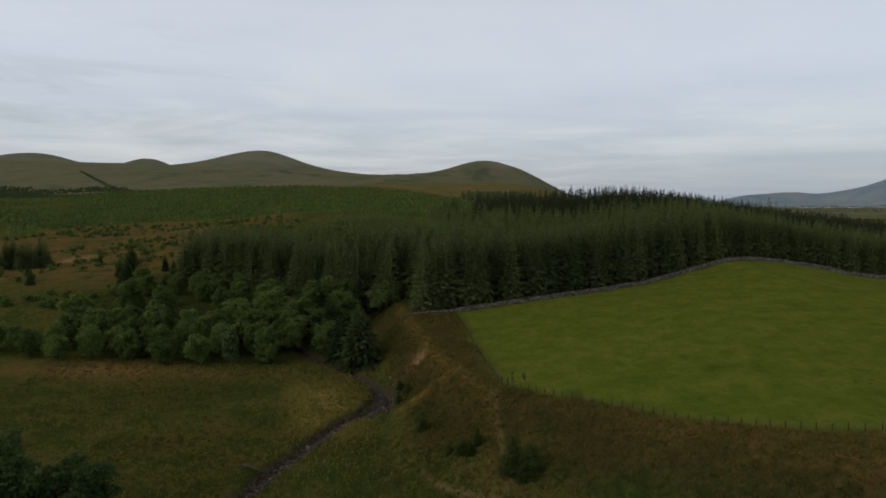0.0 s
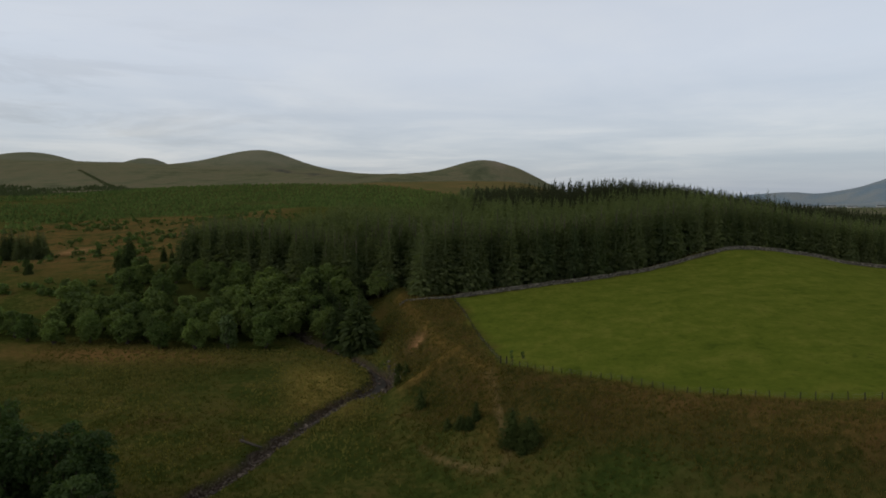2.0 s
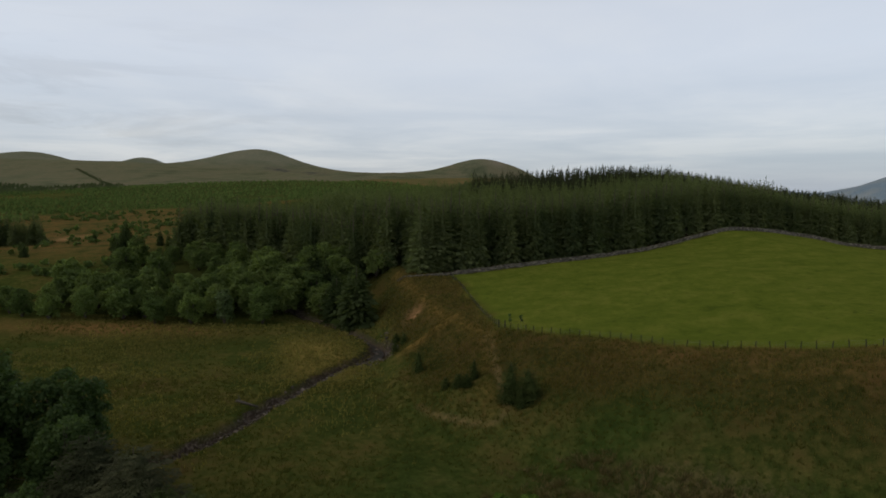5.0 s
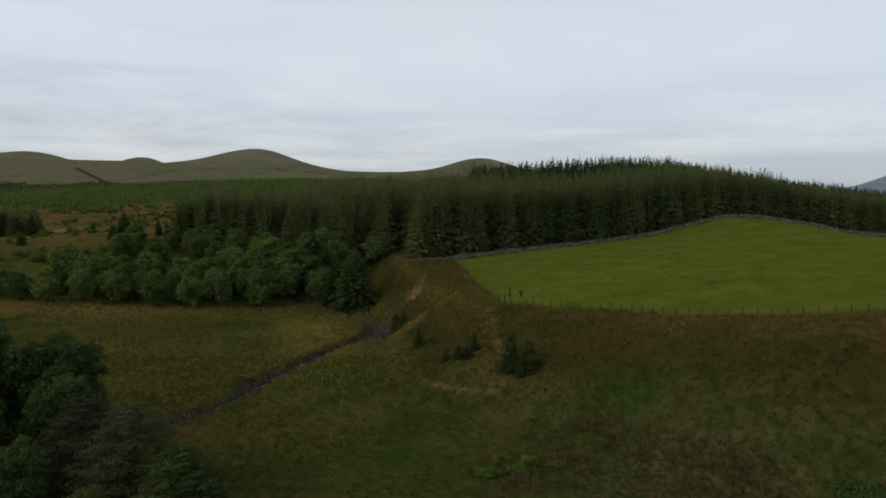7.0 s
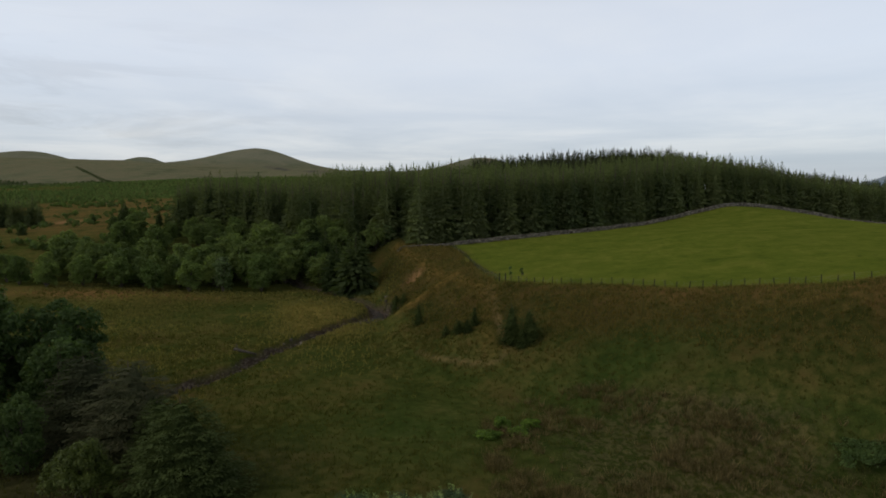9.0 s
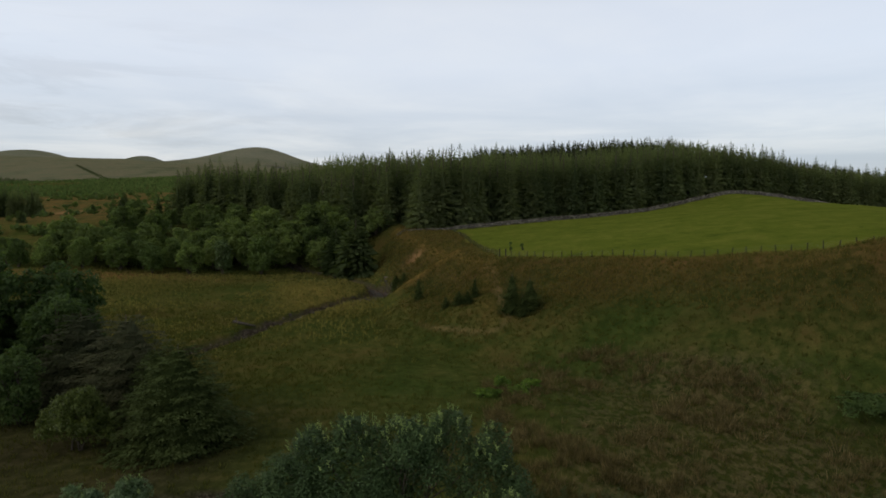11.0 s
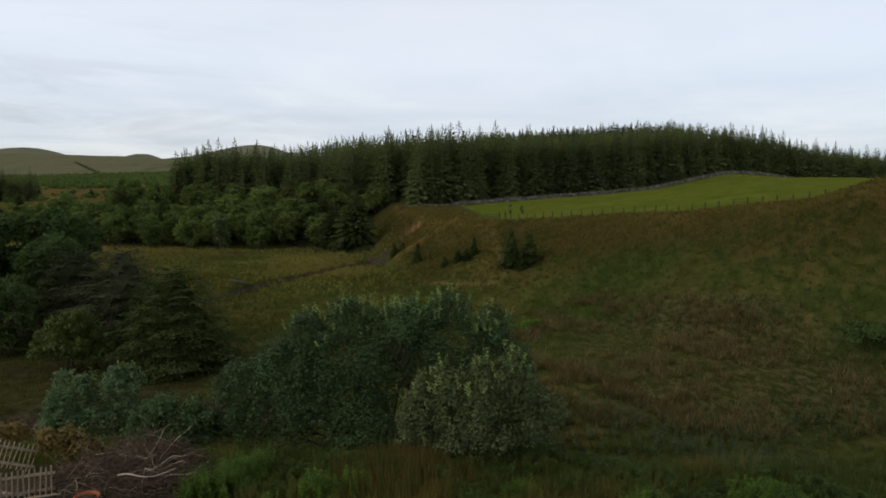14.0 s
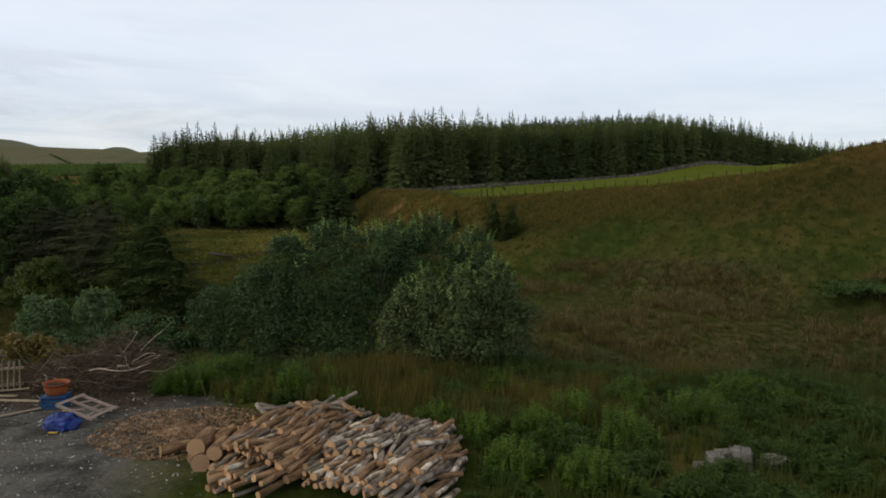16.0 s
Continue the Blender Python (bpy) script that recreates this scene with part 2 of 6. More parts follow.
def ground(x, y, fine=True):
    x, y = np.broadcast_arrays(np.asarray(x, float), np.asarray(y, float))
    t = bank_share(x, y)
    t = t * t * (3 - 2 * t) * 0.35 + t ** 0.7 * 0.65
    low = country(x, y)
    high = plateau(x, y)
    near = 1 - smooth(y, 330, 520)
    z = low + (high - low) * t * near
    for cx, cy, h, w, p in RISE:
        z = z + h * np.exp(-(np.hypot(x - cx, y - cy) / w) ** p)
    # the yard: a made-up platform that breaks off towards the stream
    rim = 23.2 + 0.5 * np.sin(x * 0.5) - 0.10 * np.clip(x - 2, 0, 40)
    yard = smooth(y, rim + 8.5, rim)
    z = z + (0.8 - z) * yard * (1 - smooth(x, 14, 34))
    # lush hollow beside the bushes
    z = z - 1.6 * np.exp(-((x - 22) / 13) ** 2 - ((y - 36) / 8) ** 2)
    d = stream_distance(x, y)
    wide_bed = 3.0 * np.exp(-((x + 12) / 5) ** 2 - ((y - 123.5) / 6) ** 2)
    z = z - 1.25 * (1 - smooth(d - wide_bed, 1.05, 1.9)) * (1 - yard)
    # the broken scar in the bank, the hollow under it and the spur that closes the hollow
    z = z - 1.9 * np.exp(-((x + 6.6) / 1.5) ** 2 - ((y - 136.5) / 2.4) ** 2)
    z = z - 1.1 * np.exp(-((x + 8.5) / 3.2) ** 2 - ((y - 127) / 5.5) ** 2)
    z = z + 1.25 * np.exp(-(spur_distance(x, y) / 2.1) ** 2)
    # the hummock below the fence corner and the gully along its foot
    z = z + 1.1 * np.exp(-((x - 4.2) / 3.6) ** 4 - ((y - 90.5) / 7.0) ** 4)
    z = z - 0.5 * np.exp(-((x - 10.6) / 1.6) ** 2 - ((y - 88) / 8.0) ** 2)
    if fine:
        rough = 1 - smooth(y, 300, 500)
        z = z + rough * (0.16 * wave(x, y, 5.1, 1) + 0.09 * wave(x, y, 1.9, 3)) * (1 - yard) + 0.35 * wave(x, y, 17, 6) * rough * (1 - yard) * (0.4 + t)
        z = z + 0.025 * wave(x, y, 1.2, 8) * yard
    return z


def spur_distance(x, y):
    """Distance from the grassy spur that runs down from the fence corner to the bend of the stream."""
    x, y = np.asarray(x, float), np.asarray(y, float)
    ax, ay, bx, by = 3.0, 119.5, -7.6, 114.5
    u = np.clip(((x - ax) * (bx - ax) + (y - ay) * (by - ay)) / ((bx - ax) ** 2 + (by - ay) ** 2), 0, 1)
    return np.hypot(x - ax - u * (bx - ax), y - ay - u * (by - ay))


def gz(x, y):
    return float(ground(np.array([float(x)]), np.array([float(y)]))[0])


# ---- mesh helpers ----
def mesh_of(name, verts, faces, *materials, smooth_shade=False, slots=None):
    me = bpy.data.meshes.new(name)
    me.from_pydata([tuple(v) for v in verts] if not isinstance(verts, np.ndarray) else verts.tolist(), [], faces.tolist() if isinstance(faces, np.ndarray) else faces)
    for m in materials:
        me.materials.append(m)
    if slots is not None:
        me.polygons.foreach_set("material_index", np.asarray(slots, np.int32))
    if smooth_shade:
        me.polygons.foreach_set("use_smooth", np.ones(len(me.polygons), bool))
    me.update()
    return me


def child(name, mesh, parent, label="", m=None):
    ob = new(name, mesh)
    ob.parent = parent
    if m is not None:
        ob.matrix_basis = m
    return tagged(ob, label) if label else ob


def part(name, bm, material, parent, label=""):
    me = bpy.data.meshes.new(name)
    bm.to_mesh(me)
    bm.free()
    me.materials.append(material)
    return child(name, me, parent, label)


def tube(path, radii, sides=6, cap=True):
    """Verts and faces of a tapered tube along a list of points."""
    path = np.asarray(path, float)
    n = len(path)
    tang = np.gradient(path, axis=0)
    tang /= np.linalg.norm(tang, axis=1)[:, None] + 1e-9
    ref = np.array([0.31, 0.95, 0.05]) if abs(tang[0][2]) > 0.7 else np.array([0, 0, 1.0])
    a = np.cross(tang, ref)
    a /= np.linalg.norm(a, axis=1)[:, None] + 1e-9
    b = np.cross(tang, a)
    ang = np.arange(sides) * 2 * np.pi / sides
    r = np.broadcast_to(np.asarray(radii, float), (n,))
    v = path[:, None] + (a[:, None] * np.cos(ang)[None, :, None] + b[:, None] * np.sin(ang)[None, :, None]) * r[:, None, None]
    f = [(i * sides + j, i * sides + (j + 1) % sides, (i + 1) * sides + (j + 1) % sides, (i + 1) * sides + j) for i in range(n - 1) for j in range(sides)]
    if cap:
        f += [tuple(range(sides - 1, -1, -1)), tuple(range((n - 1) * sides, n * sides))]
    return v.reshape(-1, 3), f


def join(pieces):
    """Several (verts, faces) as one."""
    vs, fs, k = [], [], 0
    for v, f in pieces:
        vs.append(np.asarray(v, float))
        fs += [tuple(i + k for i in face) for face in f]
        k += len(v)
    return np.vstack(vs), fs


# ---- ground ----
def edge_field(x, y):
    """1 on the mown pasture, 0 off it."""
    x, y = np.asarray(x, float), np.asarray(y, float)
    crest = np.interp(y, *zip(*PASTURE)) - 1.6
    wall = np.interp(x, *zip(*WALL))
    wob = 0.9 * wave(x, y, 3.0, 7) + 0.8 * wave(x, y, 1.1, 3)
    return smooth(x + wob, crest - 0.2, crest + 4.6) * smooth(wall - y + wob, 0, 2.0) * smooth(y, 0, 5)


PASTURE = ((-20, 190), (10, 150), (48, 100), (59, 80), (67, 64), (73.5, 52), (79, 42), (85, 33), (91.8, 27), (100, 17), (107.2, 10.3), (128, 7.5), (150, 5), (166, 2.5), (180, 0))
WALL = ((-12, 165), (1.5, 168.5), (12, 172), (24, 177), (40, 183), (55, 189), (70, 196), (85, 203), (99, 209), (115, 214), (135, 217), (170, 212), (230, 190))


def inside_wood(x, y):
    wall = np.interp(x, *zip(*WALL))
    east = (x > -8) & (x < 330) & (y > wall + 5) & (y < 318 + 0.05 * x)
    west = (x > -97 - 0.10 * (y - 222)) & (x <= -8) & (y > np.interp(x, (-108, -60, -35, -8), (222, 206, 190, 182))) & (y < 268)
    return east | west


def heath_edge(x, y):
    """How far the brown heath reaches before the young plantation begins."""
    return np.interp(x / np.maximum(y, 1), (-0.75, -0.69, -0.67, -0.58, -0.46, -0.30), (350, 366, 406, 445, 472, 480))


def planted_limit(x, y):
    """Where the young plantation ends and tawny grassland begins."""
    return np.interp(x / np.maximum(y, 1), (-0.22, -0.10, 0.0, 0.06), (1130, 900, 720, 620)) + 22 * wave(x, y, 45, 5) + 10 * wave(x, y, 13, 2)


def build_ground():
    v = np.linspace(0, 1, 540)
    ys = np.concatenate([np.linspace(-160, 8, 14), 9 + 0.32 * 150 * (np.exp(v * np.log(4300 / 48 + 1)) - 1)])
    u = np.linspace(-1, 1, 440)
    u = np.sign(u) * np.abs(u) ** 1.15 * 1.25
    X = u[None, :] * (np.clip(ys, 0, None)[:, None] + 45)
    Y = np.repeat(ys[:, None], len(u), 1)
    x, y = X.ravel(), Y.ravel()
    z = ground(x, y)
    nr, nc = X.shape
    i = (np.arange(nr - 1)[:, None] * nc + np.arange(nc - 1)[None, :]).ravel()
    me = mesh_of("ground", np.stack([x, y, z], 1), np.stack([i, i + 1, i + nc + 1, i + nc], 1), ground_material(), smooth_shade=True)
    t = bank_share(x, y)
    rim = 23.2 + 0.5 * np.sin(x * 0.5)
    masks = {
        "pasture": edge_field(x, y) * (1 - smooth(y, 300, 330)),
        "bank": np.where(y > 92, smooth(t, 0.03, 0.4), smooth(t + 0.12 * wave(x, y, 6, 2), 0.25, 0.85)) * (1 - smooth(y, 190, 230)),
        "lush": np.exp(-((x - 1) / 15) ** 2 - ((y - 60) / 10) ** 2) + 0.8 * np.exp(-((x - 24) / 12) ** 2 - ((y - 70) / 5) ** 2),
        "gravel": smooth(rim - 2.2 - y + 1.0 * wave(x, y, 2.2, 5) + 1.5 * smooth(-x, 6, 12), 0, 1.2) * smooth(-x + wave(x, y, 1.5, 9) * 0.8, 5.5, 7.5),
        "bed": 1 - smooth(stream_distance(x, y) - 3.0 * np.exp(-((x + 12) / 5) ** 2 - ((y - 123.5) / 6) ** 2) + 0.4 * wave(x, y, 1.3, 2), 1.35, 2.0),
        "heath": smooth(y, 190, 260) * smooth(-x + 12 * wave(x, y, 30, 3), 85, 130) * (1 - smooth(y + 10 * wave(x, y, 40, 2) - heath_edge(x, y), -6, 8)),
        "hill": smooth(y + 60 * wave(x, y, 160, 2), 1080, 1280),
        # the far east, where distance haze is put into the colour
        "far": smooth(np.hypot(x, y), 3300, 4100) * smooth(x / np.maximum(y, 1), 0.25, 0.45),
        "bare": np.exp(-((x + 6.3) / 1.7) ** 2 - ((y - 136.0) / 2.6) ** 2) + 1.0 * np.exp(-((x + 179 + 3 * wave(x, y, 4, 1)) / 7) ** 2 - ((y - 294 + 2 * wave(x, y, 5, 3)) / 9) ** 2) + 0.6 * np.exp(-((x + 178 + 0.35 * (y - 275)) / 2.2) ** 2 - ((y - 272) / 14) ** 2),
        "track": np.exp(-(path_distance(x, y) / 0.5) ** 2) * np.clip(0.8 + 0.5 * wave(x, y, 2.3, 4), 0, 1),
        "crag": np.exp(-((y - np.interp(x, (-820, -720, -530, -420, -338), (2830, 2795, 2340, 2030, 1880)) + 25 * wave(x, y, 22, 2)) / np.interp(x, (-800, -400), (38, 85))) ** 2) * smooth(x, -830, -770) * (1 - smooth(x, -430, -340)) * np.clip(0.7 + 0.6 * wave(x, y * 0.1, 11, 1), 0, 1) * smooth(y, 1750, 1900),
        "scree": np.exp(-((x - 222 + 12 * wave(x, y, 20, 3)) / 34) ** 2 - ((y - 2520 + 15 * wave(x, y, 14, 4)) / 55) ** 2),
        "hay": np.exp(-((x + 25 + 0.3 * (y - 122)) / 7.5) ** 4 - ((y - 122) / 14) ** 4) * smooth(stream_distance(x, y), 1.8, 3.2) * smooth(-x, 14, 18),
        "crestband": np.where(y > 92, 0.35 * smooth(t, 0.4, 0.8), smooth(t + 0.10 * wave(x, y, 5, 3), 0.62, 0.95)) * (1 - smooth(y, 150, 175)) * smooth(x, -14, 0),
        "rush": smooth(x + 3 * wave(x, y, 7, 2), 6, 12) * (1 - smooth(x + 3 * wave(x, y, 8, 1), 28, 40)) * smooth(y, 33, 40) * (1 - smooth(y + 4 * wave(x, y, 9, 4), 62, 72)) * (1 - smooth(t, 0.2, 0.4)),
        "soil": smooth(-x + wave(x, y, 1.5, 4), 7.5, 9.5) * smooth(y + 0.6 * wave(x, y, 1.1, 3), 18.9, 19.8) * (1 - smooth(y, 23.5, 25)) * (1 - 0.5 * smooth(-x, 14, 18)),
        # high far hills, paled by haze that is put into the colour
        "hazy_tops": smooth(z + 10 * wave(x, y, 120, 4), 125, 215) * smooth(y, 2200, 2600),
        "rim": np.clip(np.exp(-((spur_distance(x, y) - 0.2) / 1.5) ** 2) + np.exp(-((x - np.interp(y, (104, 112, 130, 150, 168, 176), (9, 5.5, -1.5, -6.5, -11.5, -13))) / 1.6) ** 2) * smooth(y, 100, 108) * (1 - smooth(y, 172, 178))
                       + 0.8 * np.exp(-((x - 7.0) / 1.8) ** 2 - ((y - 92) / 9) ** 2), 0, 1) * np.clip(0.75 + 0.5 * wave(x, y, 2.1, 4), 0, 1),
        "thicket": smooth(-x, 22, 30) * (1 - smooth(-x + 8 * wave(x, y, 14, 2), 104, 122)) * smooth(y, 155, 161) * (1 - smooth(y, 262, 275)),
        # brown ground under the near trees, their shade put into the colour
        "shaded_floor": np.exp(-((x + 30) / 17) ** 4 - ((y - 46) / 14) ** 4) * np.clip(0.8 + 0.4 * wave(x, y, 3, 2), 0, 1),
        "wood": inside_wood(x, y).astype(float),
        "planted": smooth(y - heath_edge(x, y) + 8 * wave(x, y, 25, 2), -4, 10) * (1 - smooth(y + 14 * wave(x, y, 90, 3), 1085, 1120)) * (1 - smooth(y - planted_limit(x, y), -15, 25)) * (1 - smooth(-x / np.maximum(y, 1) + 0.10 * wave(x, y, 60, 3), 0.52, 0.70) * 0.8),
        "tawny": smooth(x / np.maximum(y, 1), -0.22, -0.15) * smooth(y - planted_limit(x, y), -10, 30) * (1 - smooth(y, 1300, 1600)) + 0.8 * smooth(-x / np.maximum(y, 1), 0.52, 0.6) * np.exp(-((y - 1010 + 60 * wave(x, y, 200, 3)) / 45) ** 2) + 0.7 * smooth(-x / np.maximum(y, 1), 0.6, 0.66) * np.exp(-((y - 760 + 30 * wave(x, y, 90, 2)) / 26) ** 2),
        "sedge": np.exp(-((x + 78) / 26) ** 2 - ((y - 142 + 3 * wave(x, y, 9, 1)) / 6.5) ** 2),
    }
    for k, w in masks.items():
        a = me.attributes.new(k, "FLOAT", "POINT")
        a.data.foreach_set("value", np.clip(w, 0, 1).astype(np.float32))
    return tagged(new("ground", me), "rough grass valley with mown pasture, boggy meadow and heather moor", "ground", kind="structure")


TRACK = ((8.0, 106), (8.5, 101), (8.7, 96.3), (8.6, 92), (8.9, 87.8), (9.2, 83.6), (8.9, 81), (7.5, 79.4), (4.5, 80.2), (0.6, 83.2), (-2.2, 87), (-3.6, 90))


def path_distance(x, y):
    b = course(TRACK, 0.5)
    d = np.full(x.shape, 99.0)
    m = (x > -10) & (x < 20) & (y > 72) & (y < 110)
    d[m] = np.sqrt(((x[m][:, None] - b[:, 0]) ** 2 + (y[m][:, None] - b[:, 1]) ** 2).min(1))
    return d


def ground_material():
    m, nt, b = surface("meadow_and_moor", 1.0, 0.0, 0.0)
    tc = nt.nodes.new("ShaderNodeTexCoord")
    P = tc.outputs["Object"]

    def noise_at(scale, detail=4.0, rough=0.6, stretch=None):
        n = node(nt, "ShaderNodeTexNoise", Scale=scale, Detail=detail, Roughness=rough)
        if stretch:
            mp = nt.nodes.new("ShaderNodeMapping")
            mp.inputs["Scale"].default_value = stretch
            nt.links.new(P, mp.inputs["Vector"])
            nt.links.new(mp.outputs[0], n.inputs["Vector"])
        else:
            nt.links.new(P, n.inputs["Vector"])
        return n.outputs["Fac"]

    def mask(name):
        a = nt.nodes.new("ShaderNodeAttribute")
        a.attribute_name = name
        return a.outputs["Fac"]

    broad, patch, tuft, blade = noise_at(0.035), noise_at(0.16), noise_at(0.9), noise_at(5.0, 5.0, 0.75)
    mead = ramp(nt, calc(nt, "ADD", calc(nt, "ADD", calc(nt, "MULTIPLY", broad, 0.40), calc(nt, "MULTIPLY", patch, 0.35)), calc(nt, "MULTIPLY", tuft, 0.25)),
                [(0.40, (0.028, 0.043, 0.010)), (0.47, (0.042, 0.057, 0.013)), (0.54, (0.076, 0.074, 0.021)), (0.61, (0.084, 0.061, 0.022)), (0.69, (0.040, 0.049, 0.013))]).outputs["Color"]
    slope = ramp(nt, calc(nt, "ADD", calc(nt, "MULTIPLY", patch, 0.55), calc(nt, "MULTIPLY", tuft, 0.45)),
                 [(0.38, (0.022, 0.029, 0.008)), (0.46, (0.033, 0.036, 0.010)), (0.54, (0.055, 0.046, 0.015)), (0.62, (0.050, 0.036, 0.013)), (0.70, (0.028, 0.031, 0.009))]).outputs["Color"]
    past = ramp(nt, calc(nt, "ADD", calc(nt, "MULTIPLY", patch, 0.5), calc(nt, "MULTIPLY", noise_at(0.5, 6.0, 0.75, (1.0, 0.55, 1)), 0.5)),
                [(0.34, (0.046, 0.070, 0.010)), (0.42, (0.073, 0.101, 0.013)), (0.52, (0.090, 0.116, 0.016)), (0.62, (0.120, 0.134, 0.023))]).outputs["Color"]
    grav = ramp(nt, calc(nt, "ADD", calc(nt, "MULTIPLY", tuft, 0.6), calc(nt, "MULTIPLY", noise_at(22, 3), 0.4)),
                [(0.36, (0.046, 0.046, 0.045)), (0.47, (0.098, 0.096, 0.094)), (0.55, (0.155, 0.148, 0.140)), (0.60, (0.10, 0.095, 0.085)), (0.66, (0.075, 0.085, 0.026))]).outputs["Color"]
    bed = ramp(nt, noise_at(2.5, 5.0, 0.7), [(0.32, (0.014, 0.011, 0.009)), (0.50, (0.048, 0.037, 0.031)), (0.66, (0.14, 0.115, 0.098))]).outputs["Color"]
    heath = ramp(nt, noise_at(0.11, 6.0, 0.75), [(0.36, (0.034, 0.044, 0.014)), (0.46, (0.076, 0.070, 0.024)), (0.54, (0.145, 0.090, 0.033)), (0.64, (0.070, 0.054, 0.023))]).outputs["Color"]
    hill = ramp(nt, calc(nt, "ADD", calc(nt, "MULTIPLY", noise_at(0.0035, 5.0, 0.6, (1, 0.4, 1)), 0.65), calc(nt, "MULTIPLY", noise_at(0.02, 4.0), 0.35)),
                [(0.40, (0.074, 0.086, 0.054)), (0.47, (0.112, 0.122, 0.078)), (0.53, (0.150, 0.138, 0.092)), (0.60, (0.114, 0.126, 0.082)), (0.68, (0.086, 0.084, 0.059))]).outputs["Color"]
    # pale blue-grey that paints aerial haze over the far land
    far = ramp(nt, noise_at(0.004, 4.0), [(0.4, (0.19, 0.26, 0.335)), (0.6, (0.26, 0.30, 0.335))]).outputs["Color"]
    c = mixed(nt, mask("bank"), mead, slope)
    crest = ramp(nt, calc(nt, "ADD", calc(nt, "MULTIPLY", patch, 0.6), calc(nt, "MULTIPLY", tuft, 0.4)), [(0.40, (0.070, 0.062, 0.018)), (0.50, (0.112, 0.075, 0.025)), (0.60, (0.132, 0.078, 0.030)), (0.68, (0.075, 0.052, 0.020))]).outputs["Color"]
    c = mixed(nt, calc(nt, "MULTIPLY", mask("crestband"), 0.7), c, crest)
    clump_at = ramp(nt, noise_at(1.5, 4.0, 0.65, (1.2, 0.8, 1)), [(0.47, (0, 0, 0)), (0.54, (1, 1, 1))]).outputs["Color"]
    c = mixed(nt, calc(nt, "MULTIPLY", mask("rush"), 0.6), c, mixed(nt, clump_at, (0.024, 0.030, 0.009), (0.105, 0.080, 0.043)))
    c = mixed(nt, calc(nt, "MULTIPLY", mask("lush"), 0.7), c, ramp(nt, noise_at(0.6, 5.0, 0.7), [(0.38, (0.018, 0.034, 0.008)), (0.50, (0.030, 0.056, 0.011)), (0.62, (0.056, 0.076, 0.022))]).outputs["Color"])
    c = mixed(nt, calc(nt, "MULTIPLY", mask("hay"), 0.75), c, (0.23, 0.170, 0.048))
    c = mixed(nt, calc(nt, "MULTIPLY", mask("sedge"), 0.8), c, (0.20, 0.108, 0.044))
    c = mixed(nt, mask("heath"), c, heath)
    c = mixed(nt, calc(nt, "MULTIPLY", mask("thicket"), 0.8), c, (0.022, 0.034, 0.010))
    # brown floor, darkened to paint in the shade of the near trees
    c = mixed(nt, calc(nt, "MULTIPLY", mask("shaded_floor"), 0.85), c, ramp(nt, tuft, [(0.38, (0.026, 0.024, 0.013)), (0.62, (0.050, 0.042, 0.024))]).outputs["Color"])
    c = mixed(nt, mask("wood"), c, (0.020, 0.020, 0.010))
    c = mixed(nt, calc(nt, "MULTIPLY", mask("planted"), 0.85), c, ramp(nt, noise_at(0.03, 5.0, 0.7), [(0.4, (0.034, 0.052, 0.016)), (0.6, (0.062, 0.080, 0.024))]).outputs["Color"])
    c = mixed(nt, calc(nt, "MULTIPLY", mask("rim"), 0.75), c, ramp(nt, tuft, [(0.38, (0.10, 0.066, 0.018)), (0.60, (0.185, 0.118, 0.036))]).outputs["Color"])
    tussock = ramp(nt, noise_at(0.8, 3.0, 0.55), [(0.60, (0, 0, 0)), (0.70, (1, 1, 1))]).outputs["Color"]
    past = mixed(nt, calc(nt, "MULTIPLY", tussock, 0.55), past, (0.042, 0.060, 0.011))
    c = mixed(nt, mask("pasture"), c, past)
    c = mixed(nt, mask("track"), c, (0.18, 0.13, 0.06))
    c = mixed(nt, mask("bare"), c, (0.33, 0.185, 0.095))
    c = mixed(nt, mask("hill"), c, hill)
    # greyer, paler hilltops: the haze of distance painted in
    c = mixed(nt, calc(nt, "MULTIPLY", mask("hazy_tops"), 0.7), c, ramp(nt, noise_at(0.006, 5.0, 0.6), [(0.4, (0.145, 0.158, 0.118)), (0.6, (0.190, 0.190, 0.146))]).outputs["Color"])
    c = mixed(nt, mask("tawny"), c, ramp(nt, noise_at(0.02, 4.0), [(0.4, (0.150, 0.110, 0.050)), (0.6, (0.100, 0.096, 0.040))]).outputs["Color"])
    c = mixed(nt, mask("crag"), c, (0.048, 0.053, 0.062))
    c = mixed(nt, mask("scree"), c, (0.20, 0.175, 0.14))
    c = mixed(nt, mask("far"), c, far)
    c = mixed(nt, mask("gravel"), c, grav)
    c = mixed(nt, calc(nt, "MULTIPLY", mask("soil"), 0.85), c, ramp(nt, noise_at(3.0, 5.0, 0.7), [(0.35, (0.020, 0.015, 0.011)), (0.52, (0.052, 0.036, 0.026)), (0.66, (0.115, 0.085, 0.062))]).outputs["Color"])
    c = mixed(nt, mask("bed"), c, bed)
    g = ramp(nt, calc(nt, "ADD", calc(nt, "MULTIPLY", blade, 0.6), calc(nt, "MULTIPLY", tuft, 0.4)), [(0.32, (0.58,) * 3), (0.5, (0.90,) * 3), (0.68, (1.3,) * 3)]).outputs["Color"]
    soft = mixed(nt, calc(nt, "MULTIPLY", mask("pasture"), 0.6), g, (1, 1, 1))
    nt.links.new(mixed(nt, 1.0, c, soft, "MULTIPLY"), b.inputs["Base Color"])
    # the nap of standing grass, which catches light when seen low
    b.inputs["Sheen Weight"].default_value, b.inputs["Sheen Roughness"].default_value = 0.045, 0.45
    b.inputs["Sheen Tint"].default_value = (0.60, 0.50, 0.14, 1)
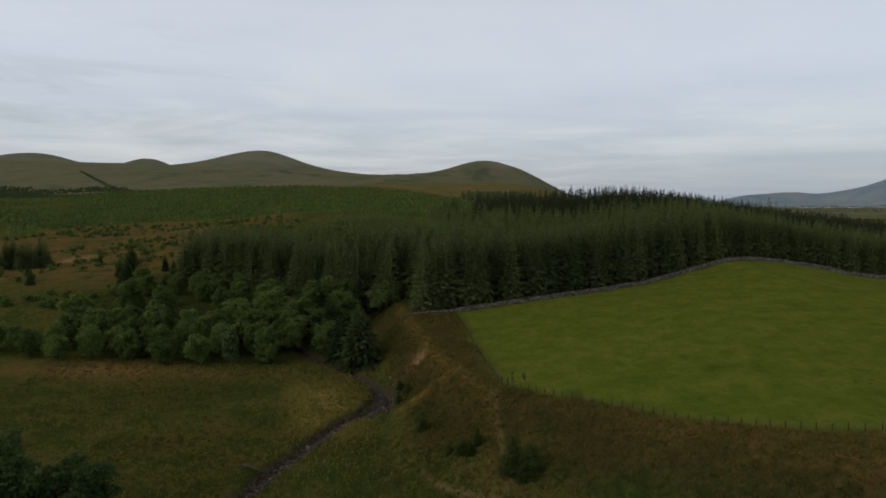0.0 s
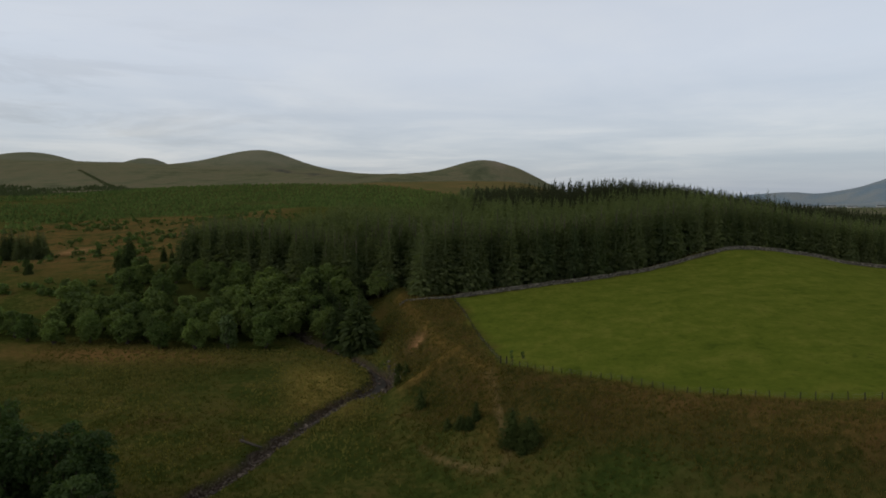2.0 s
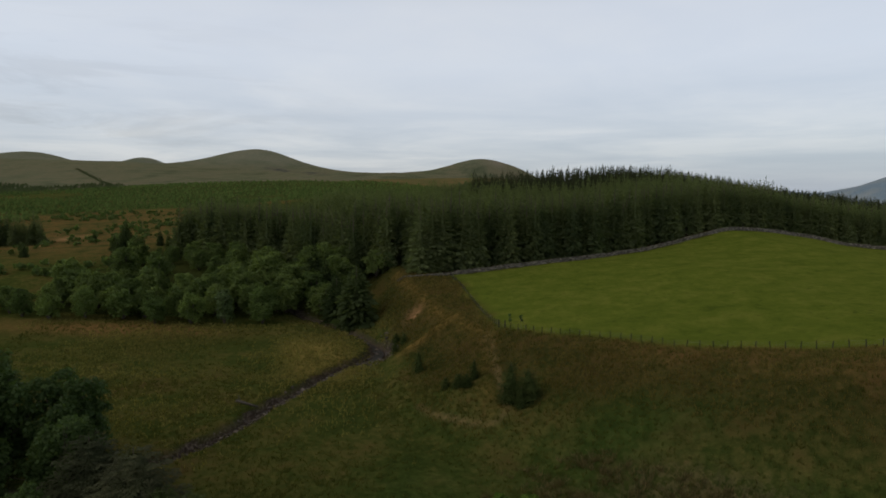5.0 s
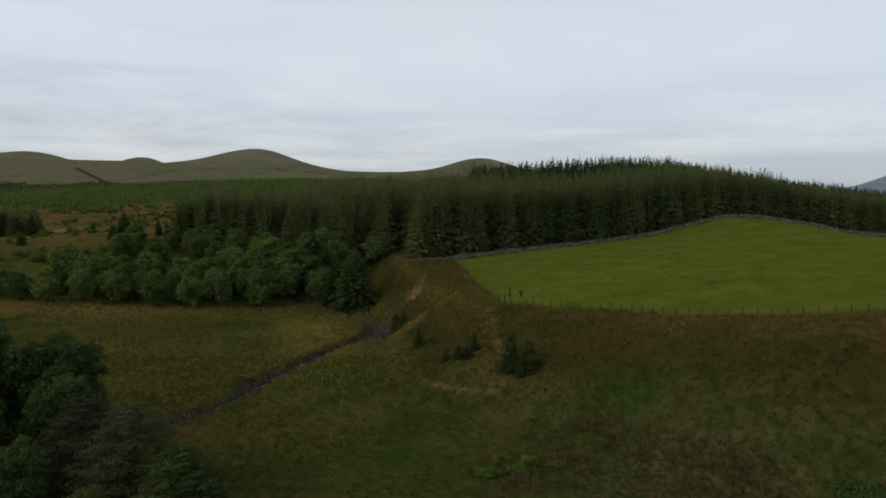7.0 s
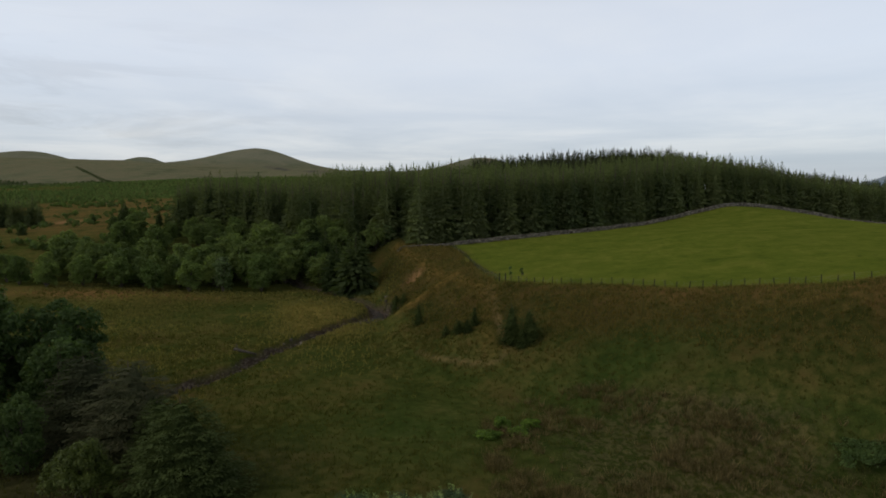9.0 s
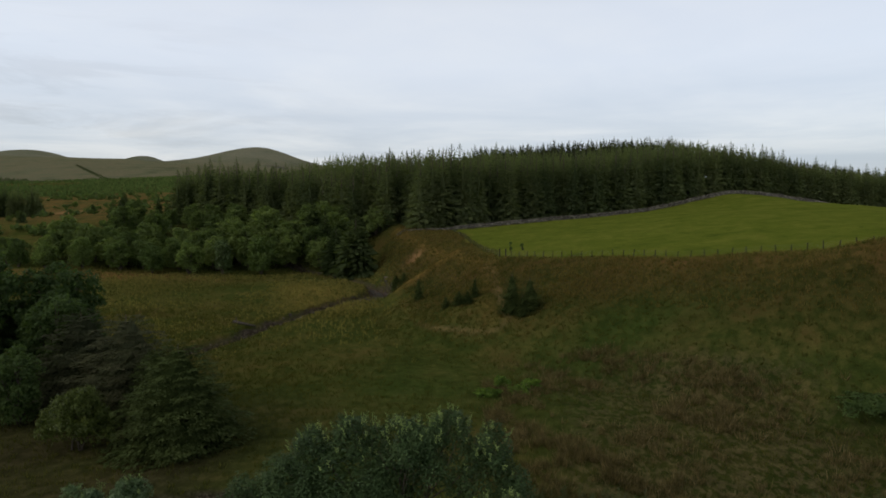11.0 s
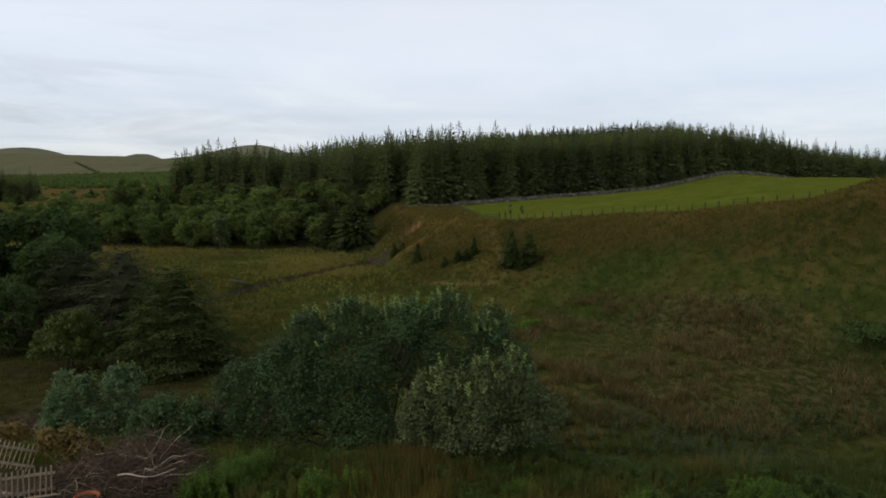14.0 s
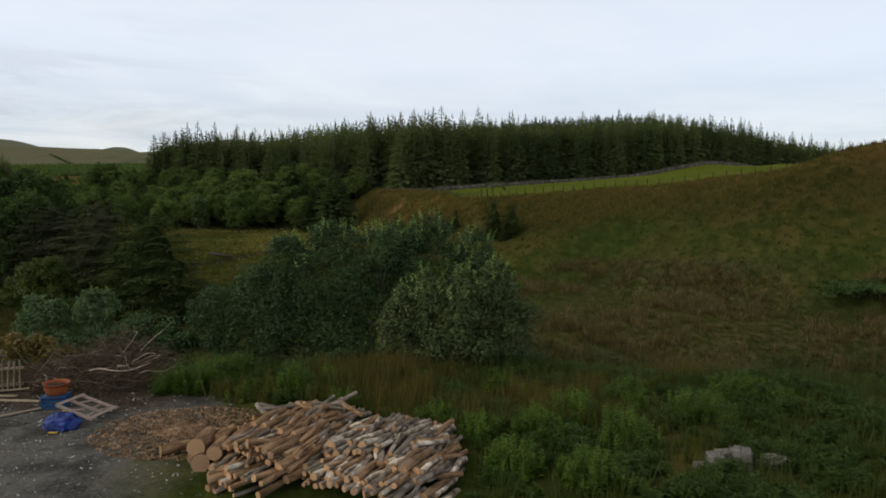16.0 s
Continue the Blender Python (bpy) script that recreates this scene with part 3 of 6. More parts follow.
    bp = node(nt, "ShaderNodeBump", Strength=0.5, Distance=0.25)
    nt.links.new(calc(nt, "SUBTRACT", 0.5, calc(nt, "MULTIPLY", mask("hill"), 0.5)), bp.inputs["Strength"])
    nt.links.new(calc(nt, "ADD", tuft, calc(nt, "MULTIPLY", blade, 0.5)), bp.inputs["Height"])
    nt.links.new(bp.outputs[0], b.inputs["Normal"])
    return m


build_ground()


# ---- trees ----
def conifer_crown(seed, h, r, whorls, arms, first=0.08, leaflets=4):
    """A plantation spruce: whorls of drooping boughs, each a few ragged sprays turned every way, thinning to a bare leader."""
    rng = np.random.default_rng(seed)
    vs, fs = [], []

    def add(pts, faces):
        k = len(vs)
        vs.extend(pts)
        fs.extend([tuple(i + k for i in f) for f in faces])

    for w in range(whorls):
        f0 = first + (1 - first) * w / whorls
        n = max(3, int(arms * (0.35 + 0.65 * (1 - f0))))
        a0 = rng.uniform(0, 6.28)
        for j in range(n):
            f = min(f0 + rng.uniform(-0.7, 0.7) * (1 - first) / whorls, 0.975)
            a = a0 + 6.283 * (j + rng.uniform(-0.35, 0.35)) / n
            L = r * (1 - f) ** 0.80 * (0.8 + 0.2 * min(f / 0.2, 1)) * rng.uniform(0.62, 1.15) + 0.14
            d = np.array([np.cos(a), np.sin(a), 0])
            s = np.array([-d[1], d[0], 0])
            tilt = -0.45 + 0.95 * f + rng.normal(0, 0.10)
            axis = d * np.cos(tilt) + np.array([0, 0, np.sin(tilt)])
            p0 = np.array([0, 0, f * h])
            for q in range(leaflets):
                u = (0.25 + 0.50 * q / max(leaflets - 1, 1)) if leaflets > 1 else 0.1
                e = axis + s * rng.uniform(-0.75, 0.75) * (leaflets > 1) + np.array([0, 0, -rng.uniform(0.1, 0.9) * (1 - f)])
                e = e / np.linalg.norm(e) * L * (rng.uniform(0.28, 0.50) if leaflets > 1 else 0.95)
                o = np.cross(e, rng.normal(size=3))
                o = o / (np.linalg.norm(o) + 1e-6) * np.linalg.norm(e) * rng.uniform(0.20, 0.36)
                c = p0 + axis * L * u
                add([c, c + e * 0.5 + o, c + e, c + e * 0.45 - o], [(0, 1, 2), (0, 2, 3)])
    # the dense heart of the crown
    k = 6
    lo = max(first, 0.12)
    ring = [np.array([np.cos(1.047 * j), np.sin(1.047 * j), 0]) * r * 0.34 * (1 - lo) ** 0.8 * rng.uniform(0.6, 1.2) + [0, 0, lo * h] for j in range(k)]
    mid = [np.array([np.cos(1.047 * j + 0.5), np.sin(1.047 * j + 0.5), 0]) * r * 0.14 * rng.uniform(0.6, 1.3) + [0, 0, h * rng.uniform(0.45, 0.6)] for j in range(k)]
    add([*ring, *mid, np.array([0, 0, h * 0.80])], [(j, (j + 1) % k, k + (j + 1) % k, k + j) for j in range(k)] + [(k + j, k + (j + 1) % k, 2 * k) for j in range(k)])
    # leading shoot
    for k in range(3):
        a = 2.1 * k
        o = np.array([np.cos(a), np.sin(a), 0]) * 0.035 * r
        add([np.array([0, 0, h * 0.93]) + o, np.array([0, 0, h * 0.93]) - o, np.array([0, 0, h * rng.uniform(1.0, 1.03)])], [(0, 1, 2)])
    return np.array(vs), fs


def layered_crown(seed, h, r, whorls, arms, tips, first=0.02):
    """A spruce close by: separate tiers of broad drooping fans, each of many short sprays, dark within and paler at the ends. Gives verts, faces, slots."""
    rng = np.random.default_rng(seed)
    vs, slots = [], []
    for w in range(whorls):
        f0 = first + (0.97 - first) * w / whorls
        n = max(4, int(arms * (0.35 + 0.65 * (1 - f0))))
        a0 = rng.uniform(0, 6.28)
        for j in range(n):
            f = min(max(f0 + rng.normal(0, 0.012), 0.0), 0.97)
            a = a0 + 6.283 * (j + rng.uniform(-0.28, 0.28)) / n
            L = r * (1 - f) ** 0.62 * (0.82 + 0.18 * min(f / 0.2, 1)) * rng.uniform(0.76, 1.14) + 0.12
            d = np.array([np.cos(a), np.sin(a), 0])
            s = np.array([-d[1], d[0], 0])
            sink = L * rng.uniform(0.30, 0.60) * (1 - 0.9 * f)
            rise = L * (0.10 + 0.55 * max(0, f - 0.5))
            p0, p1, p2 = np.array([0, 0, f * h]), d * L * 0.55 + [0, 0, f * h - sink * 0.35 + rise * 0.5], d * L + [0, 0, f * h - sink + rise]
            wide = L * rng.uniform(0.26, 0.36)
            for q in range(int(tips * (0.35 + 0.65 * L / r))):
                u = 0.16 + 0.84 * rng.random() ** 0.7
                side = rng.uniform(-1, 1)
                spread = wide * np.sin(np.pi * min(u * 0.82 + 0.08, 0.96)) ** 0.7
                c = p0 * (1 - u) ** 2 + 2 * p1 * u * (1 - u) + p2 * u * u + s * side * spread
                c = c - [0, 0, 0.42 * spread * side * side + 0.10 * L * rng.random() * (1 - u * 0.7)]
                ln = rng.uniform(0.055, 0.095) * (0.45 * h ** 0.5 + 0.33 * L)
                e = d * rng.uniform(0.6, 1.0) + s * side * 0.7 + np.array([0, 0, rng.uniform(-0.9, -0.1) + 0.25 * u])
                e = e / np.linalg.norm(e) * ln
                o = np.cross(e, [0, 0, 1]) + rng.normal(0, 0.25, 3) * ln
                o = o / (np.linalg.norm(o) + 1e-6) * ln * 0.34
                vs += [c - e * 0.35, c + e * 0.3 + o, c + e * 0.9, c + e * 0.3 - o]
                slots.append(1 if u > 0.70 and rng.random() < 0.6 else 0)
    # the dark mass of inner branches
    k, rows = 9, 9
    grid = []
    for i in range(rows + 1):
        f = 0.02 + 0.90 * i / rows
        grid.append([np.array([np.cos(6.283 * j / k + 0.35 * i), np.sin(6.283 * j / k + 0.35 * i), 0]) * r * (1 - f) ** 0.75 * rng.uniform(0.42, 0.74) + [0, 0, f * h - 0.25] for j in range(k)])
    for i in range(rows):
        for j in range(k):
            vs += [grid[i][j], grid[i][(j + 1) % k], grid[i + 1][(j + 1) % k], grid[i + 1][j]]
            slots.append(0)
    vs += [np.array([-0.05, 0, h * 0.95]), np.array([0, 0.05, h * 0.95]), np.array([0, 0, h * 1.02]), np.array([0.05, 0, h * 0.95])]
    slots.append(1)
    v = np.array(vs)
    return v, np.arange(len(v)).reshape(-1, 4), slots


def trunk_mesh(h, r0, seed, name="trunk"):
    rng = np.random.default_rng(seed)
    zs = np.linspace(-0.4, h, 6)
    p = np.stack([rng.normal(0, 0.02 * r0 * 3, 6), rng.normal(0, 0.02 * r0 * 3, 6), zs], 1)
    v, f = tube(p, r0 * np.linspace(1, 0.12, 6), 7)
    return mesh_of(name, v, f, BARK, smooth_shade=True)


class Kind:
    """A kind of tree: its shared meshes."""
    def __init__(self, name, trunk, crown, height):
        self.name, self.trunk, self.crown, self.height = name, trunk, crown, height


def spruce_kind(seed, h, r, whorls, arms, mat, first=0.08):
    v, f = conifer_crown(seed, h, r, whorls, arms, first)
    return Kind("spruce_tree", trunk_mesh(h * 0.97, 0.012 * h + 0.04, seed), mesh_of("crown", v, f, mat), h)


def near_spruce_kind(seed, h, r, whorls, arms, tips, inner, outer):
    v, f, slots = layered_crown(seed, h, r, whorls, arms, tips)
    return Kind("spruce_tree", trunk_mesh(h * 0.97, 0.012 * h + 0.04, seed), mesh_of("crown", v, f, inner, outer, slots=slots), h)


def stand(kind, x, y, size=1.0, turn=0.0, label="", category="tree", group="", lean=0.0, wide=1.0, name=None):
    t = new(name or kind.name)
    t.empty_display_size = 0.3
    t.matrix_basis = pose(x, y, gz(x, y) - 0.05, lean, 0, turn) @ Matrix.Diagonal((size * wide, size * wide, size, 1))
    child("trunk", kind.trunk, t)
    child("crown", kind.crown, t)
    return tagged(t, label, category, group)


def clumps(rng, lobes, each=20):
    """Each lobe broken up into smaller tufts that sit on and in it."""
    out = []
    for x, y, z, rx, ry, rz in lobes:
        for k in range(each):
            d = rng.normal(size=3)
            d /= np.linalg.norm(d)
            d[2] = abs(d[2]) if d[2] < -0.4 else d[2]
            m = rng.uniform(0.58, 0.92)
            q = rng.uniform(0.24, 0.42)
            out.append((x + d[0] * rx * m, y + d[1] * ry * m, z + d[2] * rz * m, rx * q, ry * q, rz * q * 1.1))
        out.append((x, y, z - rz * 0.1, rx * 0.72, ry * 0.72, rz * 0.75))
    return np.array(out)


def leaf_cloud(rng, lobes, count, size, hollow=0.55, long=1.7):
    """Leaves on and just inside a set of lobes (x, y, z, rx, ry, rz): pointed leaves of four corners."""
    L = clumps(rng, lobes)
    area = (L[:, 3] * L[:, 4] * L[:, 5]) ** (2 / 3)
    pick = rng.choice(len(L), count, p=area / area.sum())
    d = rng.normal(size=(count, 3))
    d /= np.linalg.norm(d, axis=1)[:, None]
    d[:, 2] = np.where(d[:, 2] < -0.5, -d[:, 2], d[:, 2])
    bumpy = 1 + 0.16 * np.sin(d[:, 0] * 7 + pick * 1.3) * np.cos(d[:, 1] * 6 + pick) + 0.12 * np.sin(d[:, 2] * 9 + pick * 2.1)
    rad = (hollow + (1 - hollow) * rng.random(count) ** 0.55) * bumpy
    rad *= np.where(rng.random(count) < 0.06, rng.uniform(1.02, 1.22, count), 1.0)
    c = L[pick, :3] + d * L[pick, 3:] * rad[:, None]
    face = d * 0.75 + rng.normal(0, 0.42, (count, 3)) + [0, 0, 0.35]
    face /= np.linalg.norm(face, axis=1)[:, None]
    along = np.cross(face, rng.normal(size=(count, 3)))
    along /= np.linalg.norm(along, axis=1)[:, None]
    side = np.cross(along, face)
    s = size * rng.uniform(0.6, 1.3, count)[:, None]
    v = np.stack([c - along * s * 0.5 * long, c + side * s * 0.5, c + along * s * 0.5 * long, c - side * s * 0.5], 1).reshape(-1, 3)
    f = np.arange(count * 4).reshape(-1, 4)
    return v, f


def limbs(rng, lobes, base=0.12, stems=1, twigs=3):
    out = []
    for i, (x, y, z, rx, ry, rz) in enumerate(lobes):
        a = rng.uniform(0, 6.28)
        o = np.array([np.cos(a), np.sin(a), 0]) * (0.25 if stems > 1 else 0.05) * stems
        top = np.array([x, y, z + rz * 0.5])
        mid = o + (top - o) * 0.5 + rng.normal(0, 0.12, 3) * [rx, ry, 0.4]
        p = np.array([o + [0, 0, -0.4], o * 0.7 + mid * 0.3, mid, top])
        out.append(tube(p, base * np.array([1, 0.8, 0.5, 0.12]), 6))
        for _ in range(twigs):
            e = np.array([x, y, z]) + rng.normal(0, 0.5, 3) * [rx, ry, rz]
            out.append(tube(np.array([mid, (mid + e) / 2 + rng.normal(0, 0.1, 3), e]), base * np.array([0.4, 0.25, 0.05]), 5))
    return join(out)


def broadleaf_kind(seed, h, w, lobes_n, leaves, size, mat, name="alder_tree", low=0.25, stems=1, twigs=3):
    rng = np.random.default_rng(seed)
    lobes = []
    for i in range(lobes_n):
        f = low + (0.86 - low) * (i + 0.5) / lobes_n
        a = i * 2.4 + rng.uniform(-0.4, 0.4)
        k = w * 0.5 * (1 - 0.65 * abs(f - 0.5) / 0.5) * rng.uniform(0.25, 0.75)
        r = w * rng.uniform(0.20, 0.30) * (1.15 - 0.45 * f)
        lobes.append((k * np.cos(a), k * np.sin(a), f * h, r, r, r * rng.uniform(0.8, 1.2)))
    v, f = leaf_cloud(rng, lobes, leaves, size)
    tv, tf = limbs(rng, lobes, 0.02 * h, stems, twigs)
    return Kind(name, mesh_of("trunk", tv, tf, BARK, smooth_shade=True), mesh_of("crown", v, f, mat), h)


rng = np.random.default_rng(5)
FOREST = [spruce_kind(10 + k, 16.5 + 0.8 * k, 3.2 + 0.2 * (k % 3), 31 + k, 15, SPRUCE, first=0.03) for k in range(5)]


def wood_height(x, y):
    return np.interp(x, (-110, -60, -30, 0, 40, 80, 105, 150), (1.14, 1.19, 1.21, 1.20, 1.15, 1.09, 0.94, 0.88)) + 0.07 * wave(x, y, 14, 3)


def plant_wood():
    g = 3.5
    pts = []
    for i, xx in enumerate(np.arange(-112, 330, g)):
        for yy in np.arange(165, 336, g):
            px, py = xx + rng.uniform(-1.4, 1.4), yy + (g / 2 if i % 2 else 0) + rng.uniform(-1.4, 1.4)
            if inside_wood(px, py):
                pts.append((px, py))
    pts = np.array(pts)
    wall = np.interp(pts[:, 0], *zip(*WALL))
    front = np.where(pts[:, 0] > -8, pts[:, 1] - wall, pts[:, 1] - np.interp(pts[:, 0], (-108, -60, -35, -8), (222, 206, 190, 182)))
    order = np.argsort(front + np.abs(pts[:, 0] - 20) * 0.05 + np.where(pts[:, 0] > 200, 60, 0))
    near, rest = pts[order[:290]], pts[order[290:]]
    for px, py in near:
        k = FOREST[rng.integers(5)]
        stand(k, px, py, rng.uniform(0.90, 1.03) * wood_height(px, py), rng.uniform(0, 360), "dark green spruce in a dense conifer plantation", "tree", "spruces of the wood", rng.uniform(-2, 2), rng.uniform(1.0, 1.4))
    # the trees deeper in the wood
    cheap = [conifer_crown(40 + k, 16.5 + 0.9 * k, 3.4, 20, 12, 0.40, 1) for k in range(3)]
    zs = ground(rest[:, 0], rest[:, 1])
    stands = {False: [[], [], 0], True: [[], [], 0]}
    for (px, py), z in zip(rest, zs):
        old = py > 262 + 9 * float(wave(px, py, 9, 2)) + rng.uniform(-5, 5) and px > 16 + 8 * float(wave(px, py, 11, 4))
        vs, fs, n = stands[old]
        v, f = cheap[rng.integers(3)]
        a, s = rng.uniform(0, 6.28), rng.uniform(0.90, 1.02) * wood_height(px, py) * (1 - (0.14 if px < 15 else -0.05) * float(smooth(py, 205, 270))) * (1.05 if old else 1.0)
        c, d = np.cos(a), np.sin(a)
        w = np.stack([v[:, 0] * c - v[:, 1] * d, v[:, 0] * d + v[:, 1] * c, v[:, 2]], 1) * s + [px, py, z]
        vs.append(w)
        fs += [tuple(i + n for i in q) for q in f]
        stands[old][2] += len(v)
    for old, name, mat, label in ((False, "spruce_wood", SPRUCE, "dense dark spruce plantation on the hill behind the wall"), (True, "old_spruce_stand", OLD_SPRUCE, "older brownish spruce stand at the back of the wood")):
        tagged(new(name, mesh_of(name, np.vstack(stands[old][0]), stands[old][1], mat)), label, "wood", kind="stuff")


plant_wood()
for x, y, top in ((160, 303, 39.8), (157, 306, 38.4), (153, 301, 38.2), (164, 304, 38.0), (147, 304, 39.0)):
    stand(FOREST[int(x) % 5], x, y, (top - gz(x, y)) / FOREST[int(x) % 5].height, 9 * x, "taller spruce standing above the rest of the wood", "tree", "tall spruces of the wood", 0, 1.2)


# ---- conifers and broadleaved trees of the valley ----
MID = [broadleaf_kind(60 + k, 8.0, 6.4, 12, 3900, 0.30, BELT_LEAF, "alder_tree", 0.18, 1, 0) for k in range(3)]
PALE = broadleaf_kind(70, 9.0, 7.0, 13, 3400, 0.37, leafy("pale_alder_leaves", (0.042, 0.072, 0.024), (0.085, 0.130, 0.044), (0.145, 0.195, 0.072)), "willow_tree", 0.15)
FRONT = [broadleaf_kind(64 + k, 8.0, 6.4, 13, 5200, 0.27, leafy("bright_alder_leaves", (0.080, 0.118, 0.039), (0.110, 0.160, 0.051), (0.155, 0.208, 0.072), 0.7, 0.1, 0.35, 0.45), "alder_tree", 0.14, 1, 0) for k in range(2)]
# x, y, height: the belt of alders along the far side of the meadow
BELT = ((-106, 152, 6.5), (-98, 150, 6.0), (-90, 152, 7.0), (-81, 153, 7.0), (-71.5, 150, 6.2), (-63, 151, 7.2), (-46, 154, 8.5), (-118, 158, 8.5),
        (-84, 163, 10), (-66, 165, 11), (-56, 168, 12.5), (-44, 170, 12), (-36, 171, 11), (-33, 165, 9), (-76, 160, 8.5), (-100, 166, 8), (-30, 178, 13),
        (-92, 176, 8), (-52, 178, 14), (-40, 182, 14), (-20, 184, 9), (-112, 156, 8), (-94, 158, 8), (-86, 157, 8.5), (-77, 156, 8), (-68, 157, 9), (-59, 159, 10),
        (-51, 161, 10), (-104, 159, 8), (-124, 164, 8), (-72, 170, 10), (-60, 174, 12), (-80, 170, 9), (-46, 176, 13), (-34, 186, 14), (-128, 156, 6))
for i, (x, y, h) in enumerate(BELT):
    stand(MID[i % 3] if y > 155 else FRONT[i % 2], x, y, h / 8.0 * (0.93 if y > 155 else 1.12), 77 * i, "rounded dark green alder at the edge of the meadow" if y > 155 else "rounded mid-green alder at the edge of the meadow", "tree", "alders by the stream", 0, rng.uniform(1.05, 1.4))
fill = np.random.default_rng(37)
for i in range(46):
    x, y = fill.uniform(-112, -30), fill.uniform(161, 207)
    if y > np.interp(x, (-112, -60, -30), (216, 202, 186)):
        continue
    stand(MID[i % 3], x, y, fill.uniform(0.75, 1.35), 31 * i, "dark green alder in the thicket below the wood", "tree", "thicket below the wood", 0, fill.uniform(1.0, 1.3))
for i in range(26):
    x, y = fill.uniform(-165, -95), fill.uniform(160, 240)
    if wave(x, y, 18, 5) > -0.1:
        stand(MID[i % 3], x, y, fill.uniform(0.28, 0.6), 43 * i, "low dark bush on the heath", "bush", "bushes on the heath", 0, fill.uniform(1.1, 1.5))
stand(PALE, -55, 152, 1.02, 20, "tall pale green willow at the edge of the meadow", "tree", wide=0.8)
stand(PALE, -16, 183, 0.62, 120, "small green willow below the spruce wood", "tree")
BUSHY = leafy("bushy_spruce_needles", (0.046, 0.064, 0.030), (0.058, 0.080, 0.036), (0.078, 0.102, 0.046), 0.9, 0.0, 0.3, 0.4)
ROUND = [spruce_kind(80 + k, 10, 3.0, 34, 26, BUSHY, first=0.01) for k in range(2)]
# x, y, height, breadth
LONE = ((-21.5, 152, 15.5, 1.5), (-27.5, 158, 12.0, 1.4), (-33, 172, 14.0, 0.9), (-38, 180, 15, 0.9), (-28, 184, 15, 0.9), (-134, 258, 9.0, 1.2), (-129, 247, 7.5, 1.4), (-122, 232, 7.0, 1.4), (-127, 236, 6.0, 1.5), (-118, 221, 6.5, 1.4), (-113.5, 212, 6.0, 1.5), (-110, 204, 5.0, 1.6), (-153, 222, 5.0, 1.3), (-117, 190, 5.0, 1.5), (-121, 192, 3.6, 1.6), (-107, 238, 7.0, 0.8),
        (-114, 246, 7, 0.8), (-153, 268, 4.5, 1.1), (-100, 214, 5, 1.2))
for i, (x, y, h, w) in enumerate(LONE):
    stand(ROUND[i % 2], x, y, h / 10, 50 * i, "dark bushy spruce on rough ground", "tree", "lone spruces", 0, w)
for i in range(22):
    stand(FOREST[i % 5], -197 + 0.9 * i + rng.uniform(-0.8, 0.8), 264 + rng.uniform(-7, 7) + i * 0.5, rng.uniform(0.55, 0.85), 40 * i, "dark spruce in a small clump on the heath", "tree", "spruces of the clump", 0, 1.15)
for i in range(7):
    stand(FOREST[i % 5], -2 + rng.uniform(-6, 10), 530 + rng.uniform(-5, 8), rng.uniform(0.25, 0.6) if i else 0.75, 40 * i, "solitary dark conifer on the skyline", "tree", "skyline conifers", 0, 1.3)


def small_conifers(name, pts, heights, seed, mat, label, broad=0.30):
    """Many small far conifers in one mesh: each an uneven cone of two skirts."""
    r = np.random.default_rng(seed)
    pts = np.asarray(pts)
    z = ground(pts[:, 0], pts[:, 1])
    n, k = len(pts), 5
    ang = np.arange(k) * 2 * np.pi / k
    vs, fs = [], []
    for lo, hi, wid in ((0.0, 0.65, 1.0), (0.38, 1.0, 0.62)):
        a = ang[None] + r.uniform(0, 6, n)[:, None]
        rad = heights[:, None] * broad * wid * r.uniform(0.7, 1.25, (n, k))
        ringz = (z + heights * lo)[:, None] + r.uniform(-0.05, 0.08, (n, k)) * heights[:, None]
        ring = np.stack([pts[:, :1] + np.cos(a) * rad, pts[:, 1:2] + np.sin(a) * rad, ringz], 2)
        tip = np.stack([pts[:, 0] + r.normal(0, 0.05, n), pts[:, 1] + r.normal(0, 0.05, n), z + heights * hi], 1)[:, None]
        base = sum(len(v) for v in vs)
        vs.append(np.concatenate([ring, tip], 1).reshape(-1, 3))
        idx = base + np.arange(n)[:, None] * (k + 1)
        for j in range(k):
            fs.append(np.concatenate([idx + j, idx + (j + 1) % k, idx + k], 1))
    return tagged(new(name, mesh_of(name, np.vstack(vs), np.vstack(fs), mat)), label, "trees", kind="stuff")


def small_bushes(name, pts, heights, seed, mat, label, sprays=46):
    """Many small far bushes in one mesh: each a loose, uneven heap of leafy sprays."""
    r = np.random.default_rng(seed)
    z = ground(pts[:, 0], pts[:, 1])
    n = len(pts)
    d = r.normal(size=(n, sprays, 3))
    d /= np.linalg.norm(d, axis=2)[..., None]
    lop = r.uniform(0.55, 1.3, (n, 1, 3)) * [0.62, 0.62, 0.5]
    rad = r.random((n, sprays, 1)) ** 0.45
    c = np.stack([pts[:, 0], pts[:, 1], z + heights * 0.42], 1)[:, None] + d * rad * lop * heights[:, None, None]
    size = heights[:, None, None] * r.uniform(0.16, 0.34, (n, sprays, 1))
    along_ = r.normal(size=(n, sprays, 3))
    along_ /= np.linalg.norm(along_, axis=2)[..., None]
    side = np.cross(along_, d + r.normal(0, 0.4, d.shape))
    side /= np.linalg.norm(side, axis=2)[..., None]
    v = np.stack([c - along_ * size, c + side * size * 0.6, c + along_ * size, c - side * size * 0.6], 2).reshape(-1, 3)
    return tagged(new(name, mesh_of(name, v, np.arange(len(v)).reshape(-1, 4), mat)), label, "bushes", kind="stuff")


